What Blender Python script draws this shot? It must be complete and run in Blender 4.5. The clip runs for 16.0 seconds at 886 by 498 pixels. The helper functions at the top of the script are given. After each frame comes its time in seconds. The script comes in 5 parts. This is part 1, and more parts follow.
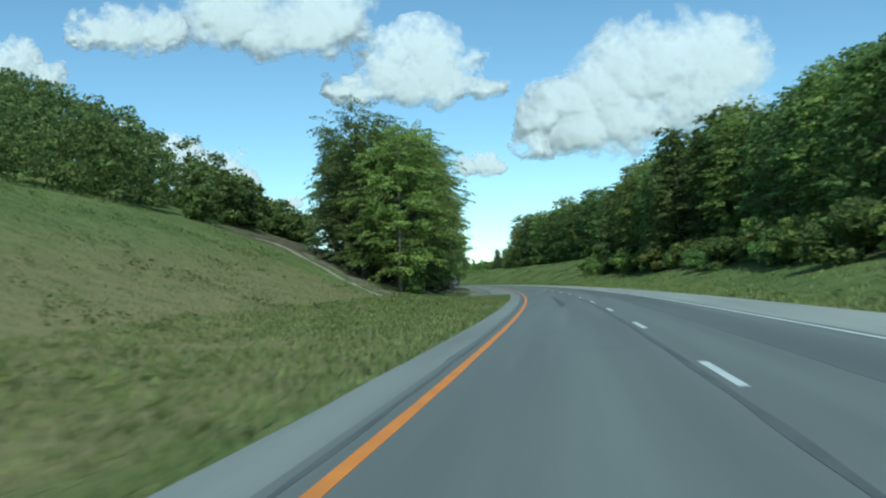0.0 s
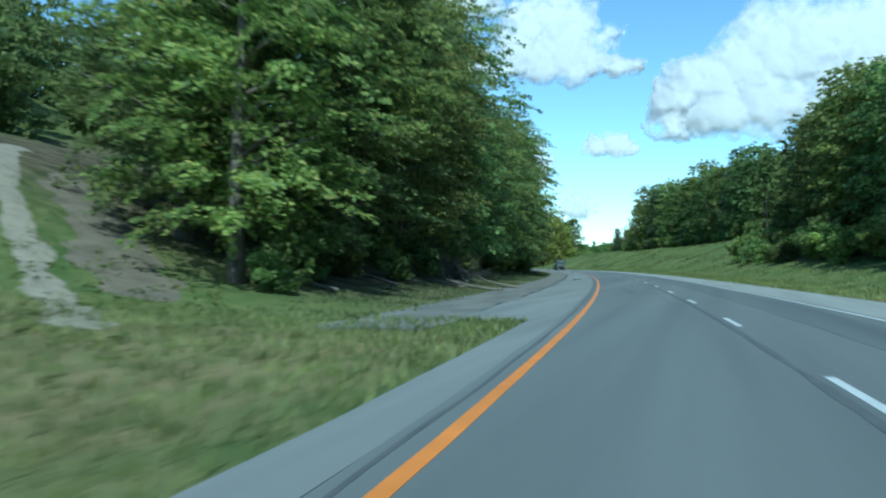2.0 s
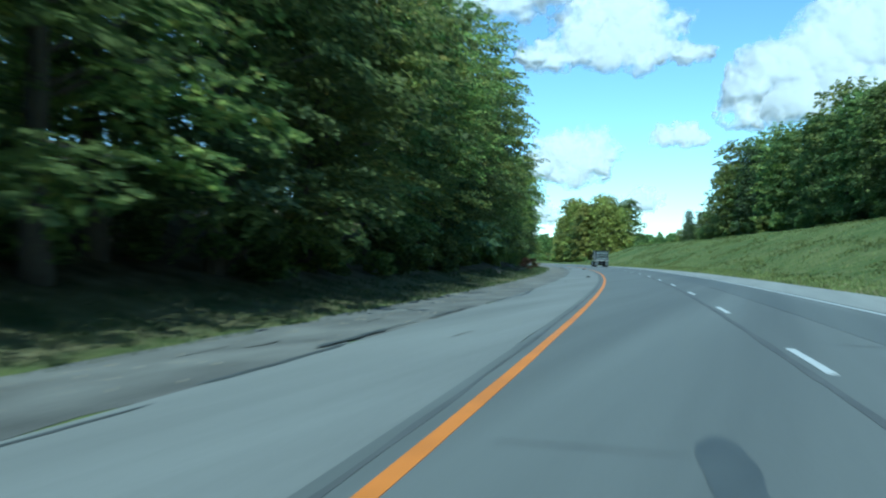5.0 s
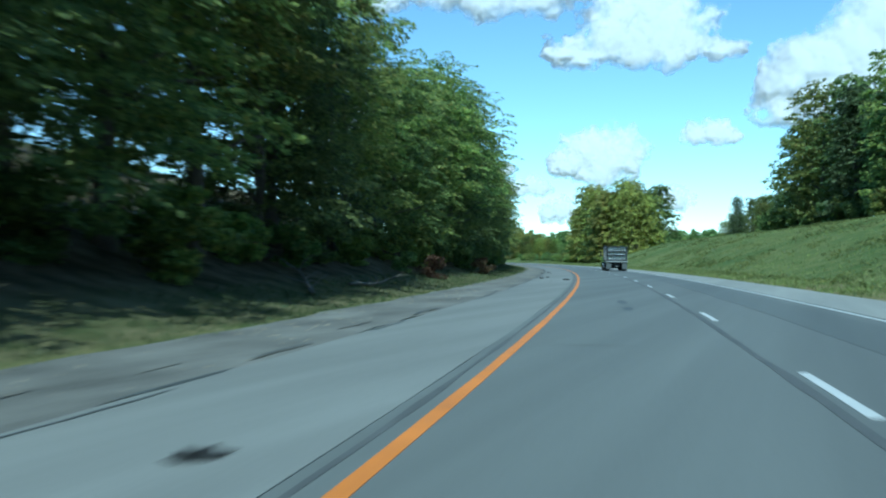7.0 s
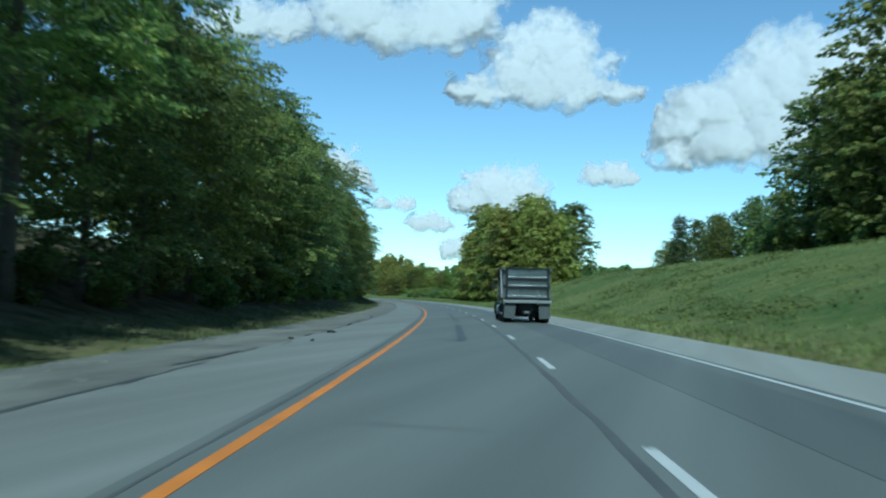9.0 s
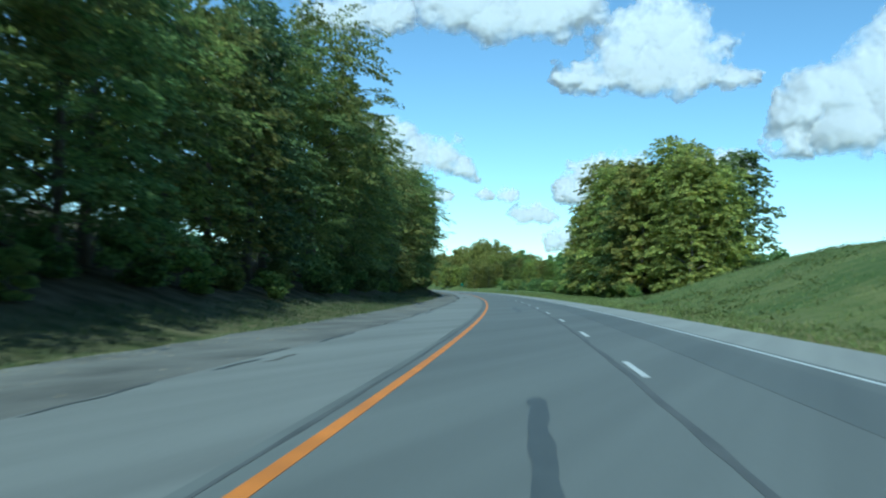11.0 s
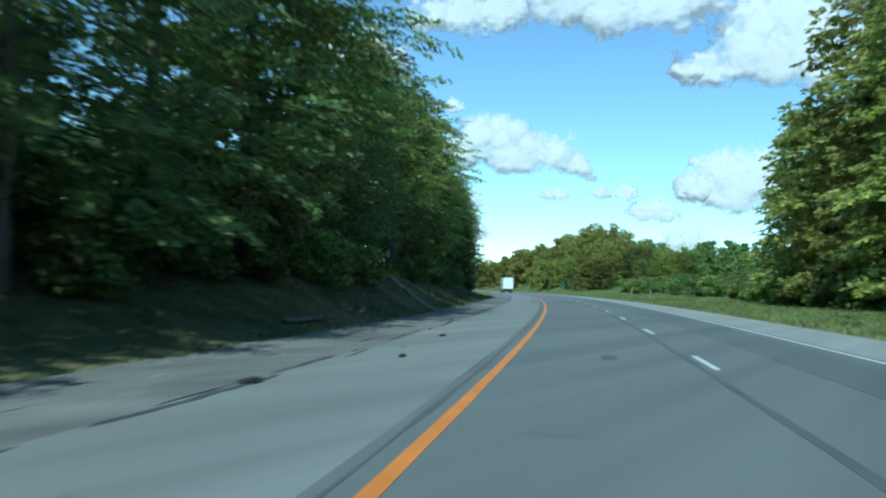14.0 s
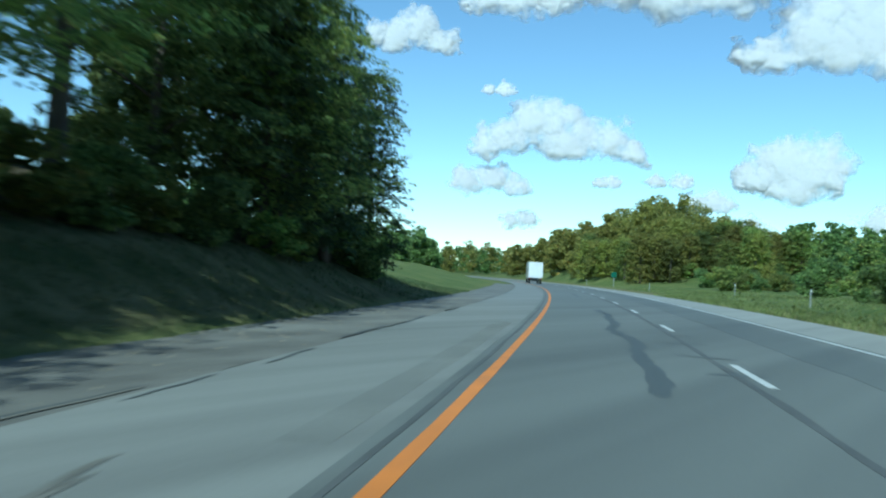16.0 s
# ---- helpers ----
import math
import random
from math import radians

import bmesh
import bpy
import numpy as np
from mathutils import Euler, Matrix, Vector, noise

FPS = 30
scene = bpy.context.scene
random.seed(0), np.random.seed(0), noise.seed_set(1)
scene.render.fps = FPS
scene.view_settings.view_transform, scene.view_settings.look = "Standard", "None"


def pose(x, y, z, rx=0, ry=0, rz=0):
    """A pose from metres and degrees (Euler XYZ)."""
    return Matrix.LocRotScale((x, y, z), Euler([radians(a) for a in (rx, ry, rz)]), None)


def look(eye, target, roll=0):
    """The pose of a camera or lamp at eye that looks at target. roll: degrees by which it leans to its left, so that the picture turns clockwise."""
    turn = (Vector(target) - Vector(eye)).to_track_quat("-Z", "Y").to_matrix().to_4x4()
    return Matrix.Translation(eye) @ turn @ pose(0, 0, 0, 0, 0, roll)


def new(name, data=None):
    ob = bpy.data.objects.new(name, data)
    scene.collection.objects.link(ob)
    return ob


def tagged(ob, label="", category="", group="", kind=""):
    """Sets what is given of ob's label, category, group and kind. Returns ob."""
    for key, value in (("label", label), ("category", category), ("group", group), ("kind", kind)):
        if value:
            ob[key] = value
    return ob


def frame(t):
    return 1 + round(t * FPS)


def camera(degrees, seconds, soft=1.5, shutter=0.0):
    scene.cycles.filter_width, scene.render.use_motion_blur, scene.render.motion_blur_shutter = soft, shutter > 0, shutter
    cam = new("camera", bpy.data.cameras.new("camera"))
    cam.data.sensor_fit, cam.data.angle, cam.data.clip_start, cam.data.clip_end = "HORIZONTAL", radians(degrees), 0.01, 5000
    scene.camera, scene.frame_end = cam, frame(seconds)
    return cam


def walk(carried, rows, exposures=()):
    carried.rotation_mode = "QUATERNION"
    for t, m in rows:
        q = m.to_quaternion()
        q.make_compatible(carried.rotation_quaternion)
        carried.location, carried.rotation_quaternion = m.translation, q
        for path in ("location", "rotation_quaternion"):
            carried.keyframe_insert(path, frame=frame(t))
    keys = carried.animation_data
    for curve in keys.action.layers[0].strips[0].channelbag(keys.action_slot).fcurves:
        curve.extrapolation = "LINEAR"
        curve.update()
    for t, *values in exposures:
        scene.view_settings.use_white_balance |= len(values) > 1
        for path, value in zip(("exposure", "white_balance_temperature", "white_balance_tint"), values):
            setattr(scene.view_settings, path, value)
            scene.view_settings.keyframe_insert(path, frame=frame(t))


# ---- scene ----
# ---- the line of the road ----
# bend to the left (per kilometre) and rise (in percent) every 40 m, from 40 m behind the start
BENDS = (-0.06, 0.46, 0.97, 1.17, 0.59, 0.54, 0.99, 0.97, 0.80, 0.73, 0.87, 0.76, 0.72, 0.79, 0.82, 0.82, 0.82, 0.82, 0.82, 0.82, 0.82, 0.81, 0.81)
RISES = (-0.09, 0.01, 0.11, 0.15, 0.16, 0.14, 0.13, 0.18, 0.06, -0.01, -0.00, 0.07, 0.08, 0.22, 0.19, 0.01, -0.11, -0.16, -0.18, -0.18, -0.16, -0.14, -0.11)
LANE = 3.66
CROSS = 0.0073              # the carriageway tips up to the right
EYE = 1.327
WAY = np.arange(-1600.0, 4200.0, 2.0)
KNOTS = np.arange(-40.0, 841.0, 40.0)


def summed(values):
    total = np.concatenate([[0.0], np.cumsum((values[1:] + values[:-1]) * 1.0)])
    return total - np.interp(0.0, WAY, total)


TURN = summed(np.interp(WAY, KNOTS, BENDS) * 0.001 * np.clip((WAY + 300) / 200, 0, 1) * np.clip((1000 - WAY) / 150, 0, 1))
LINE_X, LINE_Y = summed(-np.sin(TURN)), summed(np.cos(TURN))
LINE_Z = summed(np.interp(WAY, KNOTS, RISES) * 0.01 * np.clip((WAY + 120) / 80, 0, 1) * np.clip((900 - WAY) / 100, 0, 1))


def spot(s, u):
    """Plan position at s metres along the yellow line and u metres to its right."""
    a = float(np.interp(s, WAY, TURN))
    return float(np.interp(s, WAY, LINE_X)) + u * math.cos(a), float(np.interp(s, WAY, LINE_Y)) + u * math.sin(a)


def heading(s):
    """Degrees by which the road has turned left."""
    return math.degrees(float(np.interp(s, WAY, TURN)))


def line_z(s):
    return float(np.interp(s, WAY, LINE_Z))


def road_at(s, u, lift=0.0):
    return Vector((*spot(s, u), line_z(s) + CROSS * max(-6.0, min(12.0, u)) + lift))


# ---- the drive ----
cam = camera(53.10, 16.0, soft=2.1, shutter=0.3)
# seconds, metres along the road, metres right of the yellow line, heading to the left, tilt up, lean to the left
ROWS = (
    (0, 0.00, 1.704, 8.05, 2.27, -2.25), (0.5, 15.84, 1.636, 10.29, 1.90, -0.76), (1, 31.69, 1.567, 13.05, 1.63, -0.19),
    (1.5, 47.53, 1.541, 15.05, 1.23, 0.44), (2, 63.37, 1.515, 16.20, 1.10, 0.36), (2.5, 79.21, 1.513, 17.37, 0.97, 1.21),
    (3, 95.04, 1.512, 18.30, 0.91, 1.03), (3.5, 110.88, 1.531, 18.77, 0.53, 2.46), (4, 126.71, 1.550, 19.49, 0.63, 0.62),
    (4.6, 145.73, 1.534, 20.06, 0.66, 0.57), (5.25, 166.36, 1.517, 20.68, 0.70, 0.51), (5.9, 187.02, 1.499, 21.30, 0.73, 0.44),
    (6.5, 206.12, 1.483, 21.87, 0.77, 0.39), (7, 222.06, 1.573, 22.23, 0.69, 0.62), (7.5, 238.02, 1.662, 20.73, 0.91, 1.64),
    (8, 254.00, 1.845, 16.86, 4.02, 0.91), (8.5, 269.99, 2.028, 14.24, 3.79, 0.88), (9, 285.98, 2.027, 15.91, 3.14, 1.66),
    (9.5, 301.96, 2.026, 17.40, 3.07, 0.91), (10, 317.94, 1.909, 19.84, 2.76, 1.62), (10.2, 324.33, 1.862, 20.89, 2.78, 2.14),
    (10.8, 343.49, 1.810, 22.22, 2.54, 2.08), (11.3, 359.46, 1.767, 23.33, 2.34, 2.03), (11.8, 375.43, 1.724, 24.43, 2.14, 1.97),
    (12.3, 391.40, 1.681, 25.54, 1.95, 1.92), (12.5, 397.80, 1.627, 26.09, 1.73, 2.91), (13, 413.81, 1.493, 27.77, 1.87, 1.48),
    (13.5, 429.86, 1.402, 28.89, 2.10, 1.87), (14, 445.94, 1.311, 30.09, 2.37, 1.86), (14.5, 462.05, 1.277, 31.04, 2.38, 2.27),
    (15, 478.19, 1.242, 31.62, 2.32, 4.71), (15.5, 494.37, 1.215, 32.46, 2.65, 2.56), (16, 510.58, 1.188, 33.27, 1.39, 3.30),
)


def aimed(s, u, heading_left, tilt, lean):
    p, a, b = road_at(s, u, EYE), radians(heading_left), radians(tilt)
    return look(p, p + Vector((-math.sin(a) * math.cos(b), math.cos(a) * math.cos(b), math.sin(b))), lean)


EXPOSURE = 0.4
walk(cam, [(t, aimed(*rest)) for t, *rest in ROWS],
     exposures=[(t, EXPOSURE + d, k, -18) for t, d, k in ((0.0, -0.28, 5700), (1.5, -0.12, 5150), (3.0, 0.05, 4950), (4.0, 0.05, 4950), (7.0, 0.03, 5000), (8.2, -0.36, 5250), (10.0, -0.28, 5200), (12.5, -0.08, 5080), (14.5, -0.1, 5180), (16.0, -0.16, 5250))])


# ---- light ----
SUN_FROM = Vector((0.24, -1.0, 0)).normalized()
SUN_HEIGHT = radians(44)
world = bpy.data.worlds.new("sky")
scene.world = world
world.use_nodes = True
wn = world.node_tree
sky = wn.nodes.new("ShaderNodeTexSky")
sky.sky_type, sky.sun_disc = "NISHITA", False
sky.sun_elevation = SUN_HEIGHT
sky.sun_rotation = math.atan2(SUN_FROM.x, SUN_FROM.y)
sky.air_density, sky.dust_density, sky.ozone_density = 0.85, 0.0, 1.6
wn.nodes["Background"].inputs["Strength"].default_value = 0.13
wn.links.new(sky.outputs["Color"], wn.nodes["Background"].inputs["Color"])
sun_data = bpy.data.lights.new("sun", "SUN")
sun_data.energy, sun_data.angle, sun_data.color = 3.8, radians(0.53), (1.0, 0.97, 0.92)
sun = new("sun", sun_data)
sun_dir = Vector((SUN_FROM.x * math.cos(SUN_HEIGHT), SUN_FROM.y * math.cos(SUN_HEIGHT), math.sin(SUN_HEIGHT)))
sun.matrix_world = look(sun_dir * 100, (0, 0, 0))


# ---- materials ----
def shader(name, base, rough=0.6, metal=0.0, vary=0.25, scale=3.0, fine=40.0, bump=0.2, dist=0.01, spec=0.5, coat=0.0, coords="Object", tint=None, streak=1.0):
    """A surface with broad stains and fine grain."""
    m = bpy.data.materials.new(name)
    m.use_nodes = True
    nt = m.node_tree
    p = nt.nodes["Principled BSDF"]
    tc = nt.nodes.new("ShaderNodeTexCoord")
    n1, n2 = nt.nodes.new("ShaderNodeTexNoise"), nt.nodes.new("ShaderNodeTexNoise")
    for n, s, d in ((n1, scale, 5), (n2, fine, 3)):
        n.inputs["Scale"].default_value, n.inputs["Detail"].default_value = s, d
        if streak != 1.0 and n is n1:
            mp = nt.nodes.new("ShaderNodeMapping")
            mp.inputs["Scale"].default_value = (1, streak, 1)
            nt.links.new(tc.outputs[coords], mp.inputs["Vector"])
            nt.links.new(mp.outputs[0], n.inputs["Vector"])
        else:
            nt.links.new(tc.outputs[coords], n.inputs["Vector"])
    mix = nt.nodes.new("ShaderNodeMix")
    mix.data_type = "RGBA"
    lo, hi = [c * (1 - vary) for c in base], [min(1, c * (1 + vary)) for c in (tint or base)]
    mix.inputs[6].default_value, mix.inputs[7].default_value = (*lo, 1), (*hi, 1)
    add = nt.nodes.new("ShaderNodeMath")
    add.operation = "MULTIPLY_ADD"
    add.inputs[1].default_value = 0.45
    nt.links.new(n2.outputs["Fac"], add.inputs[0])
    sub = nt.nodes.new("ShaderNodeMath")
    sub.operation = "MULTIPLY_ADD"
    sub.inputs[1].default_value, sub.inputs[2].default_value = 1.5, -0.5
    nt.links.new(n1.outputs["Fac"], sub.inputs[0])
    nt.links.new(sub.outputs[0], add.inputs[2])
    nt.links.new(add.outputs[0], mix.inputs[0])
    nt.links.new(mix.outputs[2], p.inputs["Base Color"])
    p.inputs["Metallic"].default_value, p.inputs["Specular IOR Level"].default_value = metal, spec
    rr = nt.nodes.new("ShaderNodeMapRange")
    rr.inputs["To Min"].default_value, rr.inputs["To Max"].default_value = max(0.03, rough - 0.1), min(1, rough + 0.1)
    nt.links.new(n1.outputs["Fac"], rr.inputs["Value"])
    nt.links.new(rr.outputs[0], p.inputs["Roughness"])
    p.inputs["Coat Weight"].default_value = coat
    if bump:
        b = nt.nodes.new("ShaderNodeBump")
        b.inputs["Strength"].default_value, b.inputs["Distance"].default_value = bump, dist
        nt.links.new(n2.outputs["Fac"], b.inputs["Height"])
        nt.links.new(b.outputs["Normal"], p.inputs["Normal"])
    return m


def leaf_shader(name, dark, light, autumn=None, through_light=0.5):
    """Leaves that differ one by one and tree by tree, and let some light through."""
    m = bpy.data.materials.new(name)
    m.use_nodes = True
    nt = m.node_tree
    p = nt.nodes["Principled BSDF"]
    geo, info = nt.nodes.new("ShaderNodeNewGeometry"), nt.nodes.new("ShaderNodeObjectInfo")
    ramp = nt.nodes.new("ShaderNodeValToRGB")
    ramp.color_ramp.elements[0].color, ramp.color_ramp.elements[1].color = (*dark, 1), (*light, 1)
    if autumn:
        e = ramp.color_ramp.elements.new(0.9)
        e.color = (*light, 1)
        ramp.color_ramp.elements[2].color = (*autumn, 1)
    nt.links.new(geo.outputs["Random Per Island"], ramp.inputs["Fac"])
    hsv = nt.nodes.new("ShaderNodeHueSaturation")
    hue = nt.nodes.new("ShaderNodeMapRange")
    hue.inputs["To Min"].default_value, hue.inputs["To Max"].default_value = 0.475, 0.515
    val = nt.nodes.new("ShaderNodeMapRange")
    val.inputs["To Min"].default_value, val.inputs["To Max"].default_value = 0.75, 1.3
    nt.links.new(info.outputs["Random"], hue.inputs["Value"])
    nt.links.new(info.outputs["Random"], val.inputs["Value"])
    nt.links.new(hue.outputs[0], hsv.inputs["Hue"])
    tc, tone, mul = nt.nodes.new("ShaderNodeTexCoord"), nt.nodes.new("ShaderNodeTexNoise"), nt.nodes.new("ShaderNodeMath")
    tone.inputs["Scale"].default_value, tone.inputs["Detail"].default_value = 0.55, 2
    nt.links.new(tc.outputs["Object"], tone.inputs["Vector"])
    spread = nt.nodes.new("ShaderNodeMapRange")
    spread.inputs["From Min"].default_value, spread.inputs["From Max"].default_value = 0.3, 0.7
    spread.inputs["To Min"].default_value, spread.inputs["To Max"].default_value = 0.65, 1.4
    nt.links.new(tone.outputs["Fac"], spread.inputs["Value"])
    mul.operation = "MULTIPLY"
    nt.links.new(val.outputs[0], mul.inputs[0])
    nt.links.new(spread.outputs[0], mul.inputs[1])
    nt.links.new(mul.outputs[0], hsv.inputs["Value"])
    nt.links.new(ramp.outputs["Color"], hsv.inputs["Color"])
    nt.links.new(hsv.outputs["Color"], p.inputs["Base Color"])
    p.inputs["Roughness"].default_value, p.inputs["Specular IOR Level"].default_value = 0.55, 0.3
    tr = nt.nodes.new("ShaderNodeBsdfTranslucent")
    nt.links.new(hsv.outputs["Color"], tr.inputs["Color"])
    mx = nt.nodes.new("ShaderNodeMixShader")
    mx.inputs[0].default_value = through_light
    nt.links.new(p.outputs[0], mx.inputs[1])
    nt.links.new(tr.outputs[0], mx.inputs[2])
    nt.links.new(mx.outputs[0], nt.nodes["Material Output"].inputs["Surface"])
    return m


def ground_shader():
    """Mown and weedy grass, and leaf litter where the woods stand; its tone also paints shade on the verge."""
    m = bpy.data.materials.new("grassland")
    m.use_nodes = True
    nt = m.node_tree
    p = nt.nodes["Principled BSDF"]
    tc, at = nt.nodes.new("ShaderNodeTexCoord"), nt.nodes.new("ShaderNodeAttribute")
    at.attribute_name = "litter"
    noises = []
    for s, d in ((0.12, 6), (0.9, 5), (9.0, 4)):
        n = nt.nodes.new("ShaderNodeTexNoise")
        n.inputs["Scale"].default_value, n.inputs["Detail"].default_value = s, d
        nt.links.new(tc.outputs["Object"], n.inputs["Vector"])
        noises.append(n)
    r1, r2, r3 = (nt.nodes.new("ShaderNodeValToRGB") for _ in range(3))
    for r, a, b in ((r1, (0.08, 0.13, 0.036, 1), (0.205, 0.222, 0.078, 1)), (r2, (0.055, 0.092, 0.027, 1), (0.178, 0.178, 0.072, 1)), (r3, (0.05, 0.045, 0.025, 1), (0.16, 0.13, 0.085, 1))):
        r.color_ramp.elements[0].color, r.color_ramp.elements[1].color = a, b
        r.color_ramp.elements[0].position, r.color_ramp.elements[1].position = 0.35, 0.68
    nt.links.new(noises[0].outputs["Fac"], r1.inputs["Fac"])
    nt.links.new(noises[1].outputs["Fac"], r2.inputs["Fac"])
    nt.links.new(noises[1].outputs["Fac"], r3.inputs["Fac"])
    m1, m2 = nt.nodes.new("ShaderNodeMix"), nt.nodes.new("ShaderNodeMix")
    m1.data_type = m2.data_type = "RGBA"
    nt.links.new(noises[2].outputs["Fac"], m1.inputs[0])
    nt.links.new(r1.outputs["Color"], m1.inputs[6])
    nt.links.new(r2.outputs["Color"], m1.inputs[7])
    nt.links.new(at.outputs["Fac"], m2.inputs[0])
    nt.links.new(m1.outputs[2], m2.inputs[6])
    nt.links.new(r3.outputs["Color"], m2.inputs[7])
    m3, dry = nt.nodes.new("ShaderNodeMix"), nt.nodes.new("ShaderNodeAttribute")
    m3.data_type, dry.attribute_name = "RGBA", "dry"
    blend = nt.nodes.new("ShaderNodeMath")
    blend.operation = "MULTIPLY"
    nt.links.new(dry.outputs["Fac"], blend.inputs[0])
    nt.links.new(noises[1].outputs["Fac"], blend.inputs[1])
    nt.links.new(blend.outputs[0], m3.inputs[0])
    nt.links.new(m2.outputs[2], m3.inputs[6])
    m3.inputs[7].default_value = (0.24, 0.19, 0.10, 1)
    nt.links.new(m3.outputs[2], p.inputs["Base Color"])
    p.inputs["Roughness"].default_value = 0.95
    p.inputs["Specular IOR Level"].default_value = 0.1
    b = nt.nodes.new("ShaderNodeBump")
    b.inputs["Strength"].default_value, b.inputs["Distance"].default_value = 0.9, 0.12
    nt.links.new(noises[2].outputs["Fac"], b.inputs["Height"])
    nt.links.new(b.outputs["Normal"], p.inputs["Normal"])
    return m


def cloud_shader():
    """White vapour, thin and see-through towards its ragged rim."""
    m = bpy.data.materials.new("cloud_white")
    m.use_nodes = True
    nt = m.node_tree
    nt.nodes.remove(nt.nodes["Principled BSDF"])
    df, tl, tr, m1, m2, at = (nt.nodes.new(k) for k in ("ShaderNodeBsdfDiffuse", "ShaderNodeBsdfTranslucent", "ShaderNodeBsdfTransparent", "ShaderNodeMixShader", "ShaderNodeMixShader", "ShaderNodeAttribute"))
    at.attribute_name = "vapour"
    for n in (df, tl):
        n.inputs["Color"].default_value = (0.79, 0.785, 0.815, 1)
    m1.inputs[0].default_value = 0.48
    for a, b in ((df.outputs[0], m1.inputs[1]), (tl.outputs[0], m1.inputs[2]), (at.outputs["Fac"], m2.inputs[0]), (tr.outputs[0], m2.inputs[1]), (m1.outputs[0], m2.inputs[2]), (m2.outputs[0], nt.nodes["Material Output"].inputs["Surface"])):
        nt.links.new(a, b)
    return m


ASPHALT = shader("worn_asphalt", (0.134, 0.143, 0.136), 0.8, vary=0.34, scale=0.8, fine=34, streak=0.03, bump=0.25, dist=0.004)
WORN_LANE = shader("worn_dark_asphalt", (0.112, 0.121, 0.116), 0.75, vary=0.34, scale=0.8, fine=34, streak=0.03, bump=0.25, dist=0.004)
SHOULDER = shader("pale_shoulder", (0.195, 0.20, 0.188), 0.85, vary=0.3, scale=1.1, streak=0.06, fine=22, bump=0.4, dist=0.008)
OUTER_SHOULDER = shader("bleached_shoulder", (0.27, 0.272, 0.25), 0.85, vary=0.22, scale=1.1, streak=0.06, fine=22, bump=0.4, dist=0.008)
OLD_TAR = shader("old_dark_asphalt", (0.15, 0.147, 0.132), 0.9, vary=0.6, scale=0.9, streak=0.35, fine=18, bump=0.8, dist=0.012)
SEAL = shader("crack_seal", (0.07, 0.078, 0.078), 0.65, vary=0.3, scale=2.0, fine=30)
GROOVE = shader("shaded_groove", (0.155, 0.16, 0.15), 0.85, vary=0.3, scale=1.1, fine=22)
JOINT = shader("dark_joint", (0.09, 0.094, 0.094), 0.8, vary=0.3, scale=1.0, fine=30)
YELLOW = shader("yellow_paint", (0.60, 0.20, 0.03), 0.65, vary=0.25, scale=1.5, fine=60, bump=0.15)
WHITE = shader("white_paint", (0.52, 0.53, 0.52), 0.65, vary=0.12, scale=2.0, fine=60, bump=0.15)
GRASSLAND = ground_shader()
BLADES = leaf_shader("grass_blades", (0.082, 0.115, 0.035), (0.20, 0.228, 0.075), (0.27, 0.24, 0.11), 0.3)
# duller verge grass, its colour darkened to hold the shade of the trees
SHADED_VERGE_BLADES = leaf_shader("shaded_verge_blades", (0.045, 0.07, 0.028), (0.10, 0.12, 0.048), (0.14, 0.125, 0.065), 0.4)
LEAF_DARK = leaf_shader("dark_leaves", (0.095, 0.145, 0.055), (0.30, 0.375, 0.125), None, 0.62)
LEAF_LIGHT = leaf_shader("light_leaves", (0.12, 0.18, 0.06), (0.39, 0.45, 0.13), (0.46, 0.40, 0.12), 0.62)
LEAF_AUTUMN = leaf_shader("turning_leaves", (0.105, 0.145, 0.05), (0.30, 0.32, 0.095), (0.38, 0.31, 0.09), 0.6)
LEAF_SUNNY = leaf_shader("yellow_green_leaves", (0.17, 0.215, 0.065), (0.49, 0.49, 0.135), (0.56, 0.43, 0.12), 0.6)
LEAF_RUST = leaf_shader("rusty_leaves", (0.055, 0.038, 0.024), (0.17, 0.105, 0.06))
LEAF_WEED = leaf_shader("weed_leaves", (0.09, 0.13, 0.04), (0.22, 0.24, 0.075))
LEAF_PINE = leaf_shader("conifer_needles", (0.06, 0.10, 0.045), (0.17, 0.225, 0.10))
BARK = shader("grey_bark", (0.135, 0.115, 0.092), 0.9, vary=0.4, scale=2.0, fine=18, bump=0.8, dist=0.03)
CLOUD = cloud_shader()
FRIT = shader("black_glass_border", (0.004, 0.004, 0.005), 0.7, vary=0.2, scale=8, fine=100, bump=0, spec=0.05)
RUBBER = shader("tyre_rubber", (0.022, 0.022, 0.022), 0.85, vary=0.3, scale=6, fine=60)
ALLOY = shader("polished_wheel", (0.62, 0.62, 0.6), 0.28, 0.9, vary=0.2, scale=5, fine=60, bump=0)
ALU = shader("weathered_aluminium", (0.13, 0.142, 0.145), 0.42, 0.4, vary=0.3, scale=1.6, fine=40, bump=0.2)
POLISHED = shader("polished_aluminium_sheet", (0.30, 0.325, 0.33), 0.22, 0.9, vary=0.15, scale=2.2, fine=3.5, bump=0.22, dist=0.05)
ALU_PALE = shader("pale_aluminium", (0.33, 0.35, 0.35), 0.42, 0.3, vary=0.2, scale=2.5, fine=40, bump=0.2)
BODY_BLACK = shader("dusty_black_paint", (0.018, 0.022, 0.024), 0.5, vary=0.5, scale=1.5, fine=30, spec=0.2)
BODY_GREEN = shader("dark_grey_steel", (0.02, 0.025, 0.026), 0.55, vary=0.4, scale=1.5, fine=30, spec=0.3)
FLAP = shader("dusty_mudflap", (0.075, 0.086, 0.087), 0.8, vary=0.25, scale=2.5, fine=30)
